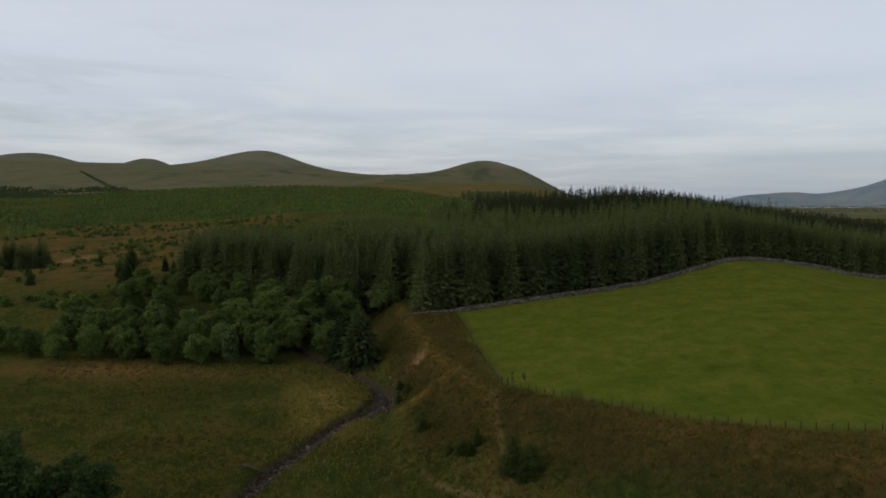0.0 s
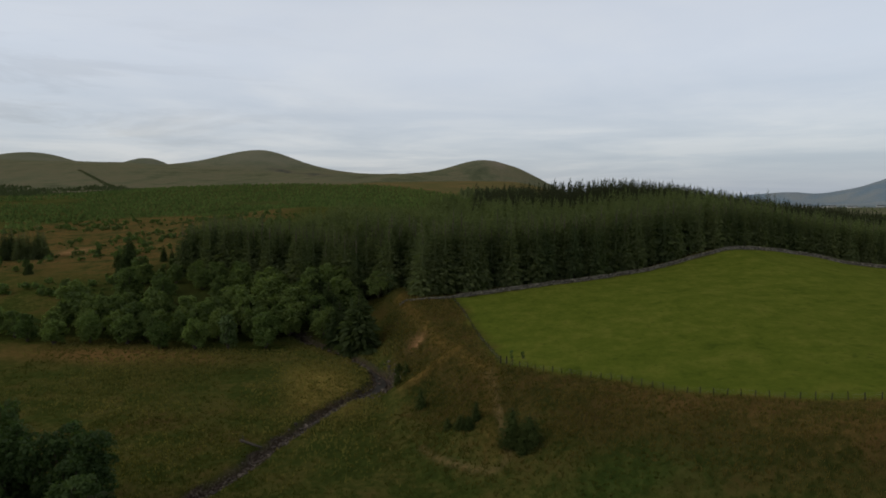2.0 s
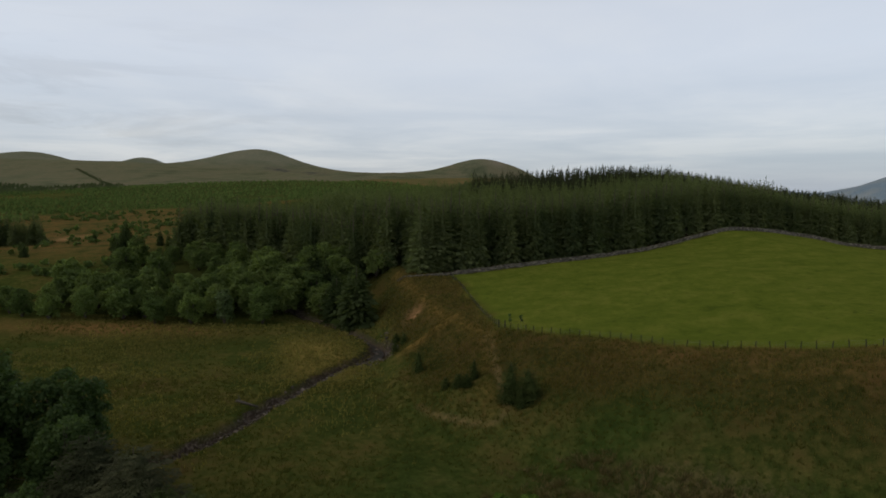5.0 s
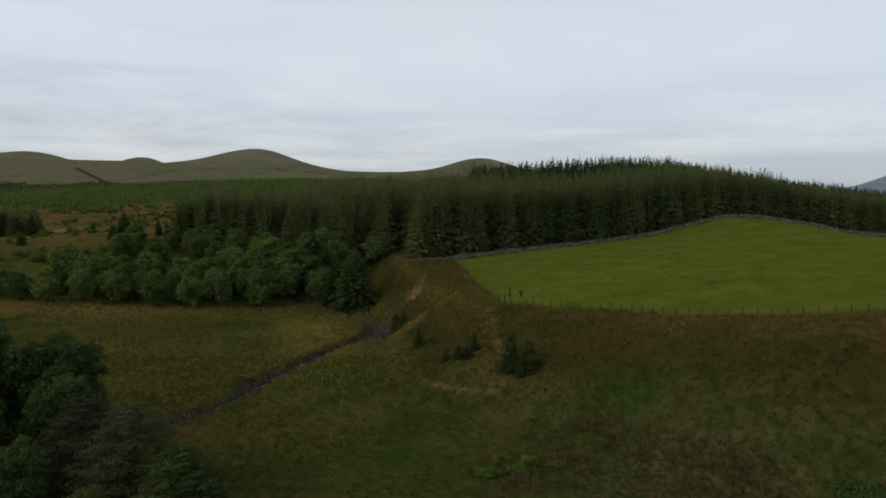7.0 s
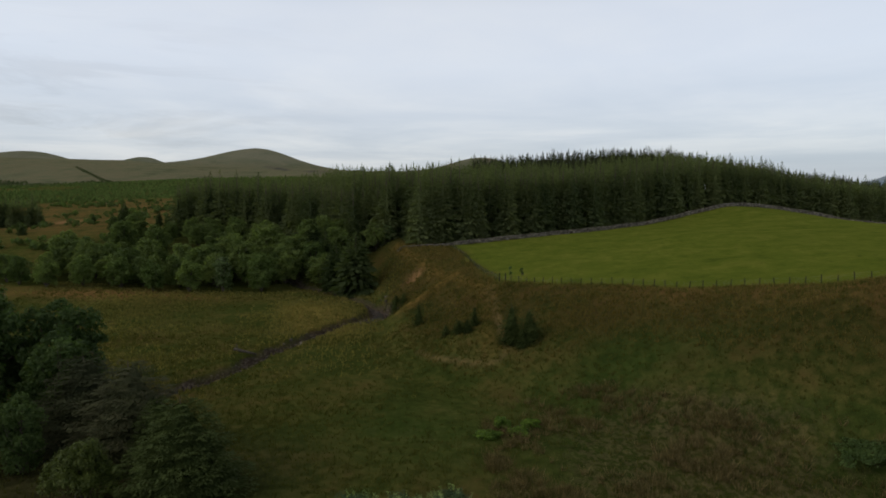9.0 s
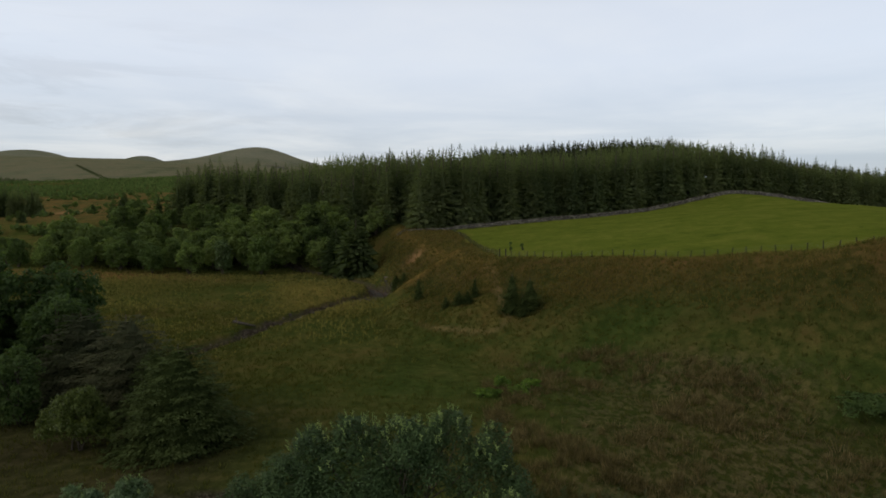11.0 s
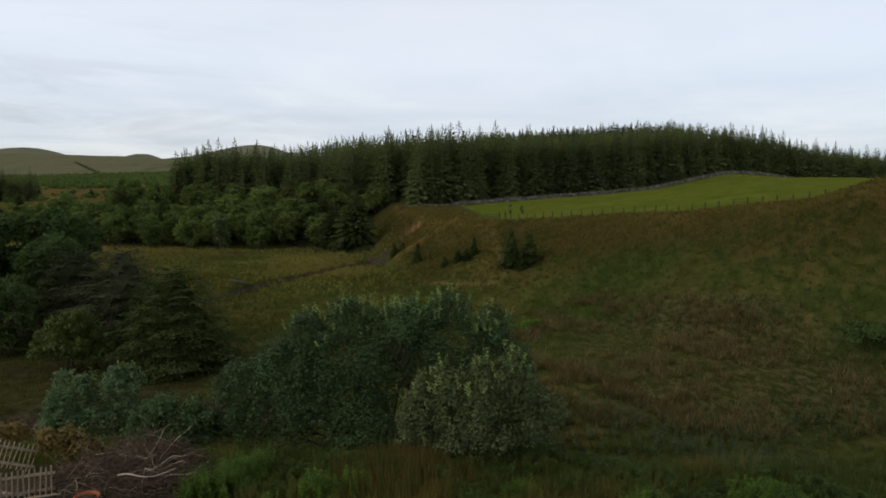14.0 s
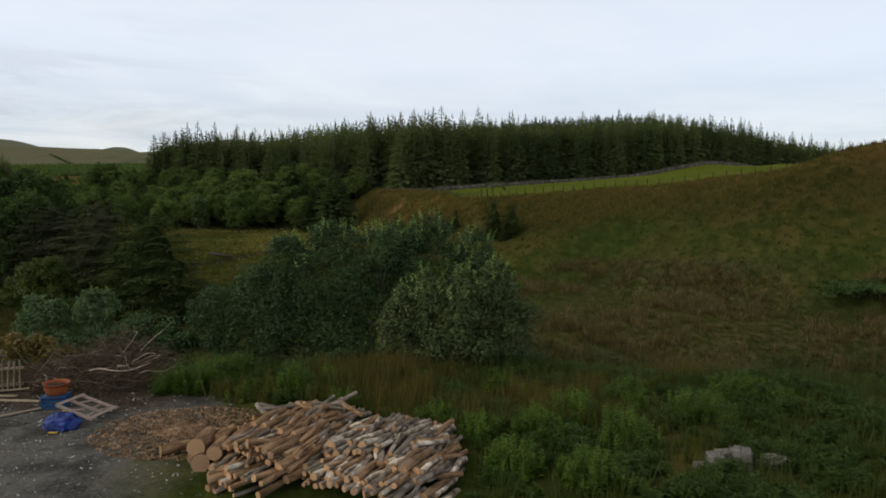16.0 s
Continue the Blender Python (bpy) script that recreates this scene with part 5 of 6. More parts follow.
shrub("gorse_bush", -18.0, 24.6, [(0, 0, 0.8, 1.2, 0.9, 0.9), (-1.2, 0.1, 0.7, 0.9, 0.8, 0.8)], 2600, 0.10, leafy("yellowing_broom", (0.08, 0.060, 0.014), (0.16, 0.110, 0.028), (0.27, 0.185, 0.055)), "yellowing broom bush beside the brush pile", 23, 0.03)
shrub("gorse_bush", -15.4, 24.4, [(0, 0, 0.8, 1.0, 0.9, 0.9), (0.9, -0.2, 0.6, 0.8, 0.7, 0.7)], 2200, 0.10, leafy("yellowing_broom_tips", (0.07, 0.060, 0.016), (0.14, 0.105, 0.028), (0.24, 0.17, 0.05)), "yellowing broom bush beside the brush pile", 24, 0.03)


# ---- grass, rushes and tall weeds ----
def tufts(name, pts, heights, spreads, blades, width, seed, mat, label, lean=0.5):
    r = np.random.default_rng(seed)
    pts = np.asarray(pts)
    n = len(pts)
    z = ground(pts[:, 0], pts[:, 1])
    a = r.uniform(0, 6.283, (n, blades))
    off = r.uniform(0, 1, (n, blades)) * spreads[:, None]
    bx, by = pts[:, :1] + np.cos(a) * off, pts[:, 1:2] + np.sin(a) * off
    h = heights[:, None] * r.uniform(0.55, 1.15, (n, blades))
    ln = r.uniform(0.1, lean, (n, blades)) * h
    tip = np.stack([bx + np.cos(a) * ln, by + np.sin(a) * ln, z[:, None] + h], 2)
    t2 = r.uniform(0, 6.283, (n, blades))
    wx, wy = np.cos(t2) * width[:, None] / 2, np.sin(t2) * width[:, None] / 2
    zb = np.broadcast_to(z[:, None], bx.shape) - 0.05
    v = np.stack([np.stack([bx - wx, by - wy, zb], 2), np.stack([bx + wx, by + wy, zb], 2), tip], 2).reshape(-1, 3)
    f = np.arange(len(v)).reshape(-1, 3)
    return tagged(new(name, mesh_of(name, v, f, mat)), label, "grass", kind="stuff")


def scatter(n, seed, x0, x1, y0, y1, keep):
    r = np.random.default_rng(seed)
    p = np.stack([r.uniform(x0, x1, n), r.uniform(y0, y1, n)], 1)
    p = p[np.abs(p[:, 0]) < p[:, 1] * 0.82 + 6]
    return p[keep(p[:, 0], p[:, 1], r)]


def open_ground(x, y):
    return (stream_distance(x, y) > 1.6) & (edge_field(x, y) < 0.3) & ~((y < 24.5) & (x < 6))


def sizes(p, lo, hi, seed):
    return np.random.default_rng(seed).uniform(lo, hi, len(p))


p = scatter(56000, 1, -60, 70, 24, 105, lambda x, y, r: open_ground(x, y) & (r.random(len(x)) < 0.45 + 0.5 * wave(x, y, 6, 3)))
tufts("rough_grass", p, sizes(p, 0.18, 0.5, 2), sizes(p, 0.15, 0.45, 3), 5, 0.03 + p[:, 1] * 0.0009, 4, GRASS, "rough tussocky grass on the bank and valley floor")
p = scatter(16000, 5, -95, 30, 95, 185, lambda x, y, r: open_ground(x, y) & (r.random(len(x)) < 0.5 + 0.6 * wave(x, y, 9, 2)))
tufts("meadow_grass", p, sizes(p, 0.2, 0.55, 6), sizes(p, 0.2, 0.7, 7), 5, 0.05 + p[:, 1] * 0.0009, 8, GRASS, "rough boggy meadow grass beside the stream")
p = scatter(8000, 9, 4, 42, 37, 70, lambda x, y, r: open_ground(x, y) & (r.random(len(x)) < 0.45 + 0.9 * wave(x, y, 4.5, 6)) & (wave(x, y, 1.1, 3) > r.uniform(-0.35, 0.25, len(x))) & (bank_share(x, y) < 0.25))
tufts("rush_clumps", p, sizes(p, 0.5, 1.05, 10), sizes(p, 0.2, 0.6, 11), 18, 0.055 + 0 * p[:, 0], 12, RUSH, "clumps of brown-green rushes in the marsh", 0.95)
p = scatter(40000, 13, -12, 80, 55, 168, lambda x, y, r: (edge_field(x, y) < 0.25) & (bank_share(x, y) > np.where(y > 92, 0.2, 0.55)) & (r.random(len(x)) < np.where(y > 92, 0.3, 0.7) + 0.5 * wave(x, y, 5, 1)))
tufts("crest_grass", p, sizes(p, 0.25, 0.6, 14), sizes(p, 0.15, 0.4, 15), 5, 0.04 + p[:, 1] * 0.0007, 16, SEEDHEAD, "dry brown grass along the crest of the bank")


p = scatter(16000, 51, -95, -12, 72, 152, lambda x, y, r: open_ground(x, y) & (r.random(len(x)) < 0.15 + 1.2 * wave(x, y, 11, 4) + 0.5 * np.exp(-((x + 27) / 12) ** 2 - ((y - 120) / 16) ** 2)))
tufts("hay_grass", p, sizes(p, 0.3, 0.65, 52), sizes(p, 0.15, 0.5, 53), 5, 0.05 + p[:, 1] * 0.0008, 54, MEADOW_SEED, "pale seeding grass over the boggy meadow", 0.6)


p = scatter(17000, 151, -80, 0, 45, 112, lambda x, y, r: open_ground(x, y) & ~((x > -46) & (x < -13) & (y < 64)) & (r.random(len(x)) < (0.18 + 0.9 * wave(x, y, 9, 4)) * smooth(-x + 3 * wave(x, y, 5, 2), 2, 22) * smooth(y, 58, 80)))
tufts("seeding_meadow_grass", p, sizes(p, 0.4, 0.75, 152), sizes(p, 0.1, 0.4, 153), 5, 0.030 + p[:, 1] * 0.0003, 154, MEADOW_SEED, "thin upright seeding grass over the near meadow", 0.2)
p = scatter(22000, 155, -100, -10, 104, 156, lambda x, y, r: open_ground(x, y) & (r.random(len(x)) < 0.08 + 1.0 * wave(x, y, 12, 1) + 0.7 * np.exp(-((x + 26) / 9) ** 2 - ((y - 122) / 14) ** 2)))
tufts("far_seeding_grass", p, sizes(p, 0.4, 0.75, 156), sizes(p, 0.1, 0.5, 157), 5, 0.045 + p[:, 1] * 0.0003, 158, MEADOW_SEED, "thin upright seeding grass over the far meadow", 0.2)
p = scatter(16000, 159, -16, 60, 76, 170, lambda x, y, r: (edge_field(x, y) < 0.25) & (bank_share(x, y) > 0.08) & (r.random(len(x)) < 0.55 + 0.6 * wave(x, y, 6, 2)))
tufts("bank_seeding_grass", p, sizes(p, 0.4, 0.7, 160), sizes(p, 0.1, 0.4, 161), 5, 0.035 + p[:, 1] * 0.0003, 162, SEEDHEAD, "thin upright seeding grass on the bank", 0.2)


def weeds(name, pts, heights, seed, mat, label, leaf=0.09, pairs=9):
    """Upright leafy stems: whorls of pointed leaves up a stalk."""
    r = np.random.default_rng(seed)
    n = len(pts)
    z = ground(pts[:, 0], pts[:, 1])
    u = (np.arange(pairs) + 0.6) / pairs
    h = heights[:, None] * u[None]
    a = r.uniform(0, 6.283, (n, pairs))
    bend = r.normal(0, 0.10, (n, 2))
    cx, cy = pts[:, :1] + bend[:, :1] * h, pts[:, 1:2] + bend[:, 1:] * h
    cz = z[:, None] + h
    vs = []
    for k in range(3):
        b = a + k * 2.09 + r.uniform(-0.4, 0.4, a.shape)
        L = leaf * (1.35 - 0.75 * u)[None] * r.uniform(0.7, 1.3, a.shape)
        dx, dy = np.cos(b), np.sin(b)
        up_ = r.uniform(-0.2, 0.7, a.shape) * L
        vs.append(np.stack([np.stack([cx, cy, cz], 2), np.stack([cx + dx * L * .5 - dy * L * .22, cy + dy * L * .5 + dx * L * .22, cz + up_ * .6], 2),
                            np.stack([cx + dx * L, cy + dy * L, cz + up_ * 0.7], 2), np.stack([cx + dx * L * .5 + dy * L * .22, cy + dy * L * .5 - dx * L * .22, cz + up_ * .6], 2)], 2).reshape(-1, 3))
    v = np.vstack(vs)
    return tagged(new(name, mesh_of(name, v, np.arange(len(v)).reshape(-1, 4), mat)), label, "weeds", kind="stuff")


def rim_at(x):
    return 23.2 + 0.5 * np.sin(x * 0.5)


def weed_ground(x, y):
    left = (x > -9.5) & (x < 3.0) & (y > np.interp(x, (-9.5, -7.5, -5, -3, 0, 3), (21.5, 20.3, 19.6, 19.2, 17.8, 15.2))) & (y < 25.5)
    right = (x >= 1.3) & (x < 15) & (y > 12.5) & (y < 26.5 + 0.2 * x)
    return left | right


def clump(x, y, seed=0):
    """Uneven growth: tall knots and low gaps about a metre across."""
    return np.clip(0.5 + 0.55 * wave(x, y, 0.55, 2 + seed) + 0.45 * wave(x, y, 1.3, 5 + seed) + 0.3 * wave(x, y, 3.1, 7 + seed), 0, 1.2)


DOCK = leafy("dark_dock_leaves", (0.022, 0.042, 0.010), (0.045, 0.078, 0.018), (0.085, 0.125, 0.032), 0.65, 0.12)
# x, y, spread, height: the tall bright patches
PATCHES = ((-8.4, 20.6, 0.55, 1.2), (-7.4, 21.6, 0.35, 0.8), (-5.8, 19.8, 0.38, 0.7), (-4.3, 20.7, 0.55, 1.15), (-3.1, 21.5, 0.45, 1.05), (-2.4, 19.7, 0.35, 0.7), (0.6, 18.0, 0.5, 0.7), (1.8, 17.2, 0.6, 1.0), (3.4, 16.9, 0.6, 1.15),
           (4.8, 18.4, 0.7, 0.9), (5.8, 16.6, 0.6, 0.9), (6.8, 19.6, 0.7, 0.9), (3.0, 20.4, 0.5, 0.8), (9.0, 18.6, 0.8, 0.8), (2.4, 14.8, 0.6, 0.9), (4.3, 14.3, 0.6, 0.9), (11.5, 20.5, 1.0, 0.8))


def patch_height(x, y):
    return np.max([h * np.exp(-((x - cx) ** 2 + (y - cy) ** 2) / (2 * w * w)) for cx, cy, w, h in PATCHES], axis=0)


p = scatter(15000, 21, -9.8, 15, 12.5, 29, lambda x, y, r: weed_ground(x, y) & (patch_height(x, y) > r.uniform(0.18, 0.75, len(x))))
weeds("nettles", p, (0.30 + 0.75 * patch_height(p[:, 0], p[:, 1])) * (0.65 + 0.5 * clump(p[:, 0], p[:, 1])) * sizes(p, 0.8, 1.15, 22), 23, WEED, "tall bright green nettles and willowherb behind the log pile", 0.13, 12)
p = scatter(11000, 41, -9.8, 15, 12.5, 29, lambda x, y, r: weed_ground(x, y) & (clump(x, y, 3) > r.uniform(0.2, 0.75, len(x))) & (wave(x, y, 2.4, 3) < 0.4))
weeds("docks", p, (0.10 + 0.45 * clump(p[:, 0], p[:, 1], 3)) * sizes(p, 0.7, 1.1, 42), 43, DOCK, "dark green docks and brambles round the yard", 0.19, 7)
p = scatter(3000, 24, 3, 34, 24, 40, lambda x, y, r: (r.random(len(x)) < 0.5 + 0.6 * wave(x, y, 3, 2)) & (y > 25) & (x > 5))
weeds("marsh_weeds", p, sizes(p, 0.4, 1.1, 25), 26, leafy("dull_marsh_leaves", (0.030, 0.050, 0.012), (0.055, 0.085, 0.020), (0.09, 0.12, 0.03)), "dull green marsh plants below the yard", 0.2, 7)
p = scatter(9000, 27, -9.5, 13, 17, 28, lambda x, y, r: weed_ground(x, y) & ((wave(x, y, 2.1, 5) > r.uniform(-0.2, 0.8, len(x))) | (np.exp(-((x + 0.1) / 1.6) ** 2 - ((y - 20.3) / 1.5) ** 2) > r.uniform(0.1, 0.8, len(x)))))
tufts("seeding_grass", p, (0.45 + 0.7 * clump(p[:, 0], p[:, 1], 6)) * sizes(p, 0.8, 1.15, 28), sizes(p, 0.05, 0.25, 29), 6, 0.022 + 0 * p[:, 0], 30, SEEDHEAD, "tall dry seeding grass among the nettles", 0.35)
p = scatter(9000, 31, -9.5, 34, 13, 34, lambda x, y, r: weed_ground(x, y) | ((x > 3) & (y > 20)))
tufts("long_grass", p, sizes(p, 0.35, 0.8, 32), sizes(p, 0.08, 0.3, 33), 7, 0.03 + 0 * p[:, 0], 34, leafy("long_green_grass", (0.024, 0.040, 0.009), (0.048, 0.068, 0.015), (0.095, 0.11, 0.027)), "long green grass round the yard", 0.5)


# ---- the yard ----
def bark_material(name, stops, scale, stretch, spread=0.3):
    return textured(name, stops, scale, 0.9, 0.6, scale * 5, stretch, "object", spread)


BIRCH = bark_material("pale_birch_bark", [(0.035, 0.024, 0.018), (0.30, 0.24, 0.185), (0.74, 0.66, 0.56)], 5, (1, 1, 0.8), 0.5)
BROWN = bark_material("brown_larch_bark", [(0.080, 0.045, 0.024), (0.25, 0.148, 0.078), (0.40, 0.265, 0.155)], 7, (1, 1, 0.3))
GREY = bark_material("grey_weathered_bark", [(0.085, 0.07, 0.055), (0.20, 0.17, 0.135), (0.31, 0.27, 0.22)], 7, (1, 1, 0.3))


def cut_material():
    """Sawn log ends: rings round the pith."""
    m, nt, b = surface("sawn_log_end", 0.85, 0.0, 0.2)
    tc = nt.nodes.new("ShaderNodeTexCoord")
    w = node(nt, "ShaderNodeTexWave", Scale=9.0, Distortion=1.5, Detail=2.0)
    w.wave_type, w.rings_direction = "RINGS", "Z"
    nt.links.new(tc.outputs["Object"], w.inputs["Vector"])
    info = nt.nodes.new("ShaderNodeObjectInfo")
    c = ramp(nt, w.outputs["Fac"], [(0.0, (0.38, 0.225, 0.115)), (0.6, (0.54, 0.35, 0.20)), (1.0, (0.62, 0.43, 0.27))]).outputs["Color"]
    v = ramp(nt, info.outputs["Random"], [(0.0, (0.6, 0.6, 0.62)), (0.6, (1.0, 0.95, 0.9)), (1.0, (1.2, 1.1, 1.0))]).outputs["Color"]
    nt.links.new(mixed(nt, 1.0, c, v, "MULTIPLY"), b.inputs["Base Color"])
    return m


CUT = cut_material()


def log_meshes(length, radius, seed, mat):
    """A log along z with a knobbly bark tube and two sawn ends."""
    r = np.random.default_rng(seed)
    k = 10
    zs = np.linspace(-length / 2, length / 2, 6)
    bend = np.stack([np.cumsum(r.normal(0, 0.012, 6)), np.cumsum(r.normal(0, 0.012, 6)), zs], 1)
    v, f = tube(bend, radius * (1 + r.normal(0, 0.04, 6)) * np.linspace(1.05, 0.92, 6), k, False)
    v = v + r.normal(0, radius * 0.035, v.shape) * [1, 1, 0]
    ends = []
    for ring, off in ((v[:k], -0.003), (v[-k:], 0.003)):
        c = ring.mean(0)
        e = np.vstack([ring * 0.985 + c * 0.015 + [0, 0, off], c + [0, 0, off * 2.5]])
        fs = [(i, (i + 1) % k, k) if off > 0 else ((i + 1) % k, i, k) for i in range(k)]
        ends.append(mesh_of("cut_end", e, fs, CUT))
    return mesh_of("log", v, f, mat, smooth_shade=True), ends


LOGS = {}
for key, mat, n in (("birch", BIRCH, 5), ("larch", BROWN, 5), ("grey", GREY, 3)):
    LOGS[key] = [log_meshes(0.95 + 0.05 * k, 0.050 + 0.009 * k, 200 + 7 * k + len(key), mat) for k in range(n)]
LOGS["butt"] = [log_meshes(0.72 + 0.1 * k, 0.15 + 0.03 * k, 260 + k, BROWN) for k in range(3)]
WORDS = {"birch": "pale birch log with sawn ends in the firewood pile", "larch": "brown-barked log with orange sawn ends in the firewood pile",
         "grey": "grey weathered log in the firewood pile", "butt": "thick short log with broad sawn face beside the pile"}


def put_log(kind, m, k=None, q=None):
    me, ends = LOGS[kind][k if k is not None else q.integers(len(LOGS[kind]))]
    ob = tagged(new("log", me), WORDS[kind], "log", "logs of the firewood pile")
    ob.matrix_basis = m
    for e in ends:
        child("cut_end", e, ob)
    return ob


def mound(x, y):
    """Height of the log pile over the yard."""
    a = 1 - ((x + 3.5) / 1.4) ** 2 - ((y - 15.8) / 2.1) ** 2
    b = 1 - ((x + 0.75) / 1.85) ** 2 - ((y - 15.0) / 2.4) ** 2
    c = 1 - ((x + 3.2) / 1.7) ** 2 - ((y - 18.3) / 0.8) ** 2
    return max(0.86 * max(a, 0) ** 0.3, 0.92 * max(b, 0) ** 0.38, 0.46 * max(c, 0) ** 0.5, 0.0)


def build_log_pile():
    q = np.random.default_rng(71)
    a = radians(57)
    ax, pr = np.array([np.cos(a), np.sin(a)]), np.array([np.sin(a), -np.cos(a)])
    centre = np.array([-2.0, 16.4])
    gap, rise = 0.14, 0.115
    found = []
    for layer in range(10):
        z = 0.06 + layer * rise
        for s in np.arange(-4.2, 4.4, 1.06):
            for u in np.arange(-4.6, 4.6, gap):
                c = centre + ax * (s + q.normal(0, 0.06) + (0.3 if layer % 2 else 0)) + pr * (u + (gap / 2 if layer % 2 else 0))
                top = mound(c[0], c[1])
                if not (z < top and z > top - 0.32):
                    continue
                crest = z > top - 0.15
                t = 57 + q.normal(0, 13 if crest else 4) + (10 if c[0] > -1.5 and q.random() < 0.3 else 0)
                lift = q.normal(0, 5 if crest else 1.5)
                kind = q.choice(["birch", "larch", "grey"], p=[0.60, 0.22, 0.18] if c[0] > -2.1 else [0.10, 0.72, 0.18])
                m = pose(c[0], c[1], gz(c[0], c[1]) + z + q.normal(0, 0.010), 90 + lift, 0, t + 90) @ pose(0, 0, 0, 0, 0, q.uniform(0, 360))
                found.append((not crest, c[1], kind, m, int(q.integers(len(LOGS[kind])))))
    found.sort(key=lambda f: f[:2])
    for _, _, kind, m, k in found[:265]:
        put_log(kind, m, k)
    # the logs underneath, in one heap for each bark
    for kind, mat in (("birch", BIRCH), ("larch", BROWN), ("grey", GREY)):
        vs, fs, slots, n = [], [], [], 0
        for _, _, kd, m, k in found[265:]:
            if kd != kind:
                continue
            for mi, me in enumerate([LOGS[kd][k][0], *LOGS[kd][k][1]]):
                co = np.empty(len(me.vertices) * 3)
                me.vertices.foreach_get("co", co)
                M = np.array(m)
                vs.append(co.reshape(-1, 3) @ M[:3, :3].T + M[:3, 3])
                fs += [tuple(i + n for i in p.vertices) for p in me.polygons]
                slots += [min(mi, 1)] * len(me.polygons)
                n += len(me.vertices)
        if vs:
            tagged(new("stacked_logs", mesh_of("stacked_logs", np.vstack(vs), fs, mat, CUT, slots=slots)), "firewood logs lying deeper in the pile", "logs", kind="stuff")
    # odd logs thrown on the back heap
    for i in range(18):
        x, y = q.uniform(-4.9, -2.0), q.uniform(17.9, 19.0)
        put_log("grey" if i % 3 else "larch", pose(x, y, gz(x, y) + 0.12 + 0.42 * q.random(), 90 + q.normal(0, 9), 0, q.uniform(20, 160)), None, q)
    put_log("grey", pose(-2.35, 18.6, gz(-2.35, 18.6) + 0.55, 70, 0, 120), 2)
    for x, y, z, t, k in ((-5.6, 15.7, 0.16, 172, 1), (-5.35, 15.4, 0.19, 180, 2), (-5.50, 15.62, 0.50, 176, 2), (-4.9, 15.1, 0.16, 168, 0), (-5.0, 15.3, 0.46, 178, 1), (-6.4, 16.0, 0.15, 125, 0), (-4.6, 14.8, 0.19, 186, 2), (-5.15, 16.2, 0.45, 160, 0)):
        put_log("butt", pose(x, y, gz(x, y) + z, 90, 0, t), k)


build_log_pile()

CHIP = textured("fresh_wood_chips", [(0.12, 0.068, 0.036), (0.24, 0.15, 0.085), (0.38, 0.27, 0.17)], 3, 0.95, 0.3, random_by="island", spread=0.45)


def flakes(name, n, x0, y0, rx, ry, size, mat, label, seed, heap=0.0, category="chips"):
    r = np.random.default_rng(seed)
    a, d = r.uniform(0, 6.283, n), r.random(n) ** 0.6
    x, y = x0 + np.cos(a) * d * rx, y0 + np.sin(a) * d * ry
    z = ground(x, y) + heap * np.maximum(0, 1 - d * d) * r.uniform(0.75, 1, n) + 0.015
    L = size * r.uniform(0.5, 1.6, n)
    t = r.uniform(0, 6.283, n)
    dx, dy = np.cos(t) * L, np.sin(t) * L
    tip, tilt = r.normal(0, 0.35, n) * L, r.normal(0, 0.25, n) * L
    w = r.uniform(0.3, 0.6, n)
    c = np.stack([x, y, z], 1)
    e = np.stack([dx, dy, tip], 1)
    s = np.stack([-dy * w, dx * w, tilt], 1)
    up_ = np.array([0, 0, 0.012])
    v = np.stack([c - e - s, c + e - s * 0.8, c + e * 0.9 + s, c - e + s, c + up_ + (e - s) * 0.1], 1).reshape(-1, 3)
    k = np.arange(n)[:, None] * 5
    f = np.concatenate([np.hstack([k, k + 1, k + 4]), np.hstack([k + 1, k + 2, k + 4]), np.hstack([k + 2, k + 3, k + 4]), np.hstack([k + 3, k, k + 4])])
    return tagged(new(name, mesh_of(name, v, f, mat)), label, category, kind="stuff")


r_ = np.random.default_rng(81)


def build_chip_heap():
    n, m = 28, 12
    a = np.linspace(0, 6.283, n, endpoint=False)
    vs = [(-6.9, 17.5, gz(-6.9, 17.5) + 0.07)]
    for j in range(1, m + 1):
        d = j / m
        for t in a:
            w = 1 + 0.12 * np.sin(3 * t) + 0.08 * np.sin(7 * t + 1)
            x, y = -6.9 + 0.85 * d * w * np.cos(t), 17.5 + 0.6 * d * w * np.sin(t)
            vs.append((x, y, gz(x, y) + 0.07 * (1 - d * d) - 0.03 * (d > 0.95) + r_.normal(0, 0.012)))
    fs = [(0, 1 + i, 1 + (i + 1) % n) for i in range(n)]
    fs += [(1 + j * n + i, 1 + (j + 1) * n + i, 1 + (j + 1) * n + (i + 1) % n, 1 + j * n + (i + 1) % n) for j in range(m - 1) for i in range(n)]
    tagged(new("chip_mound", mesh_of("chip_mound", vs, fs, CHIP, smooth_shade=True)), "thin spread heap of tan wood chips beside the logs", "wood chips")


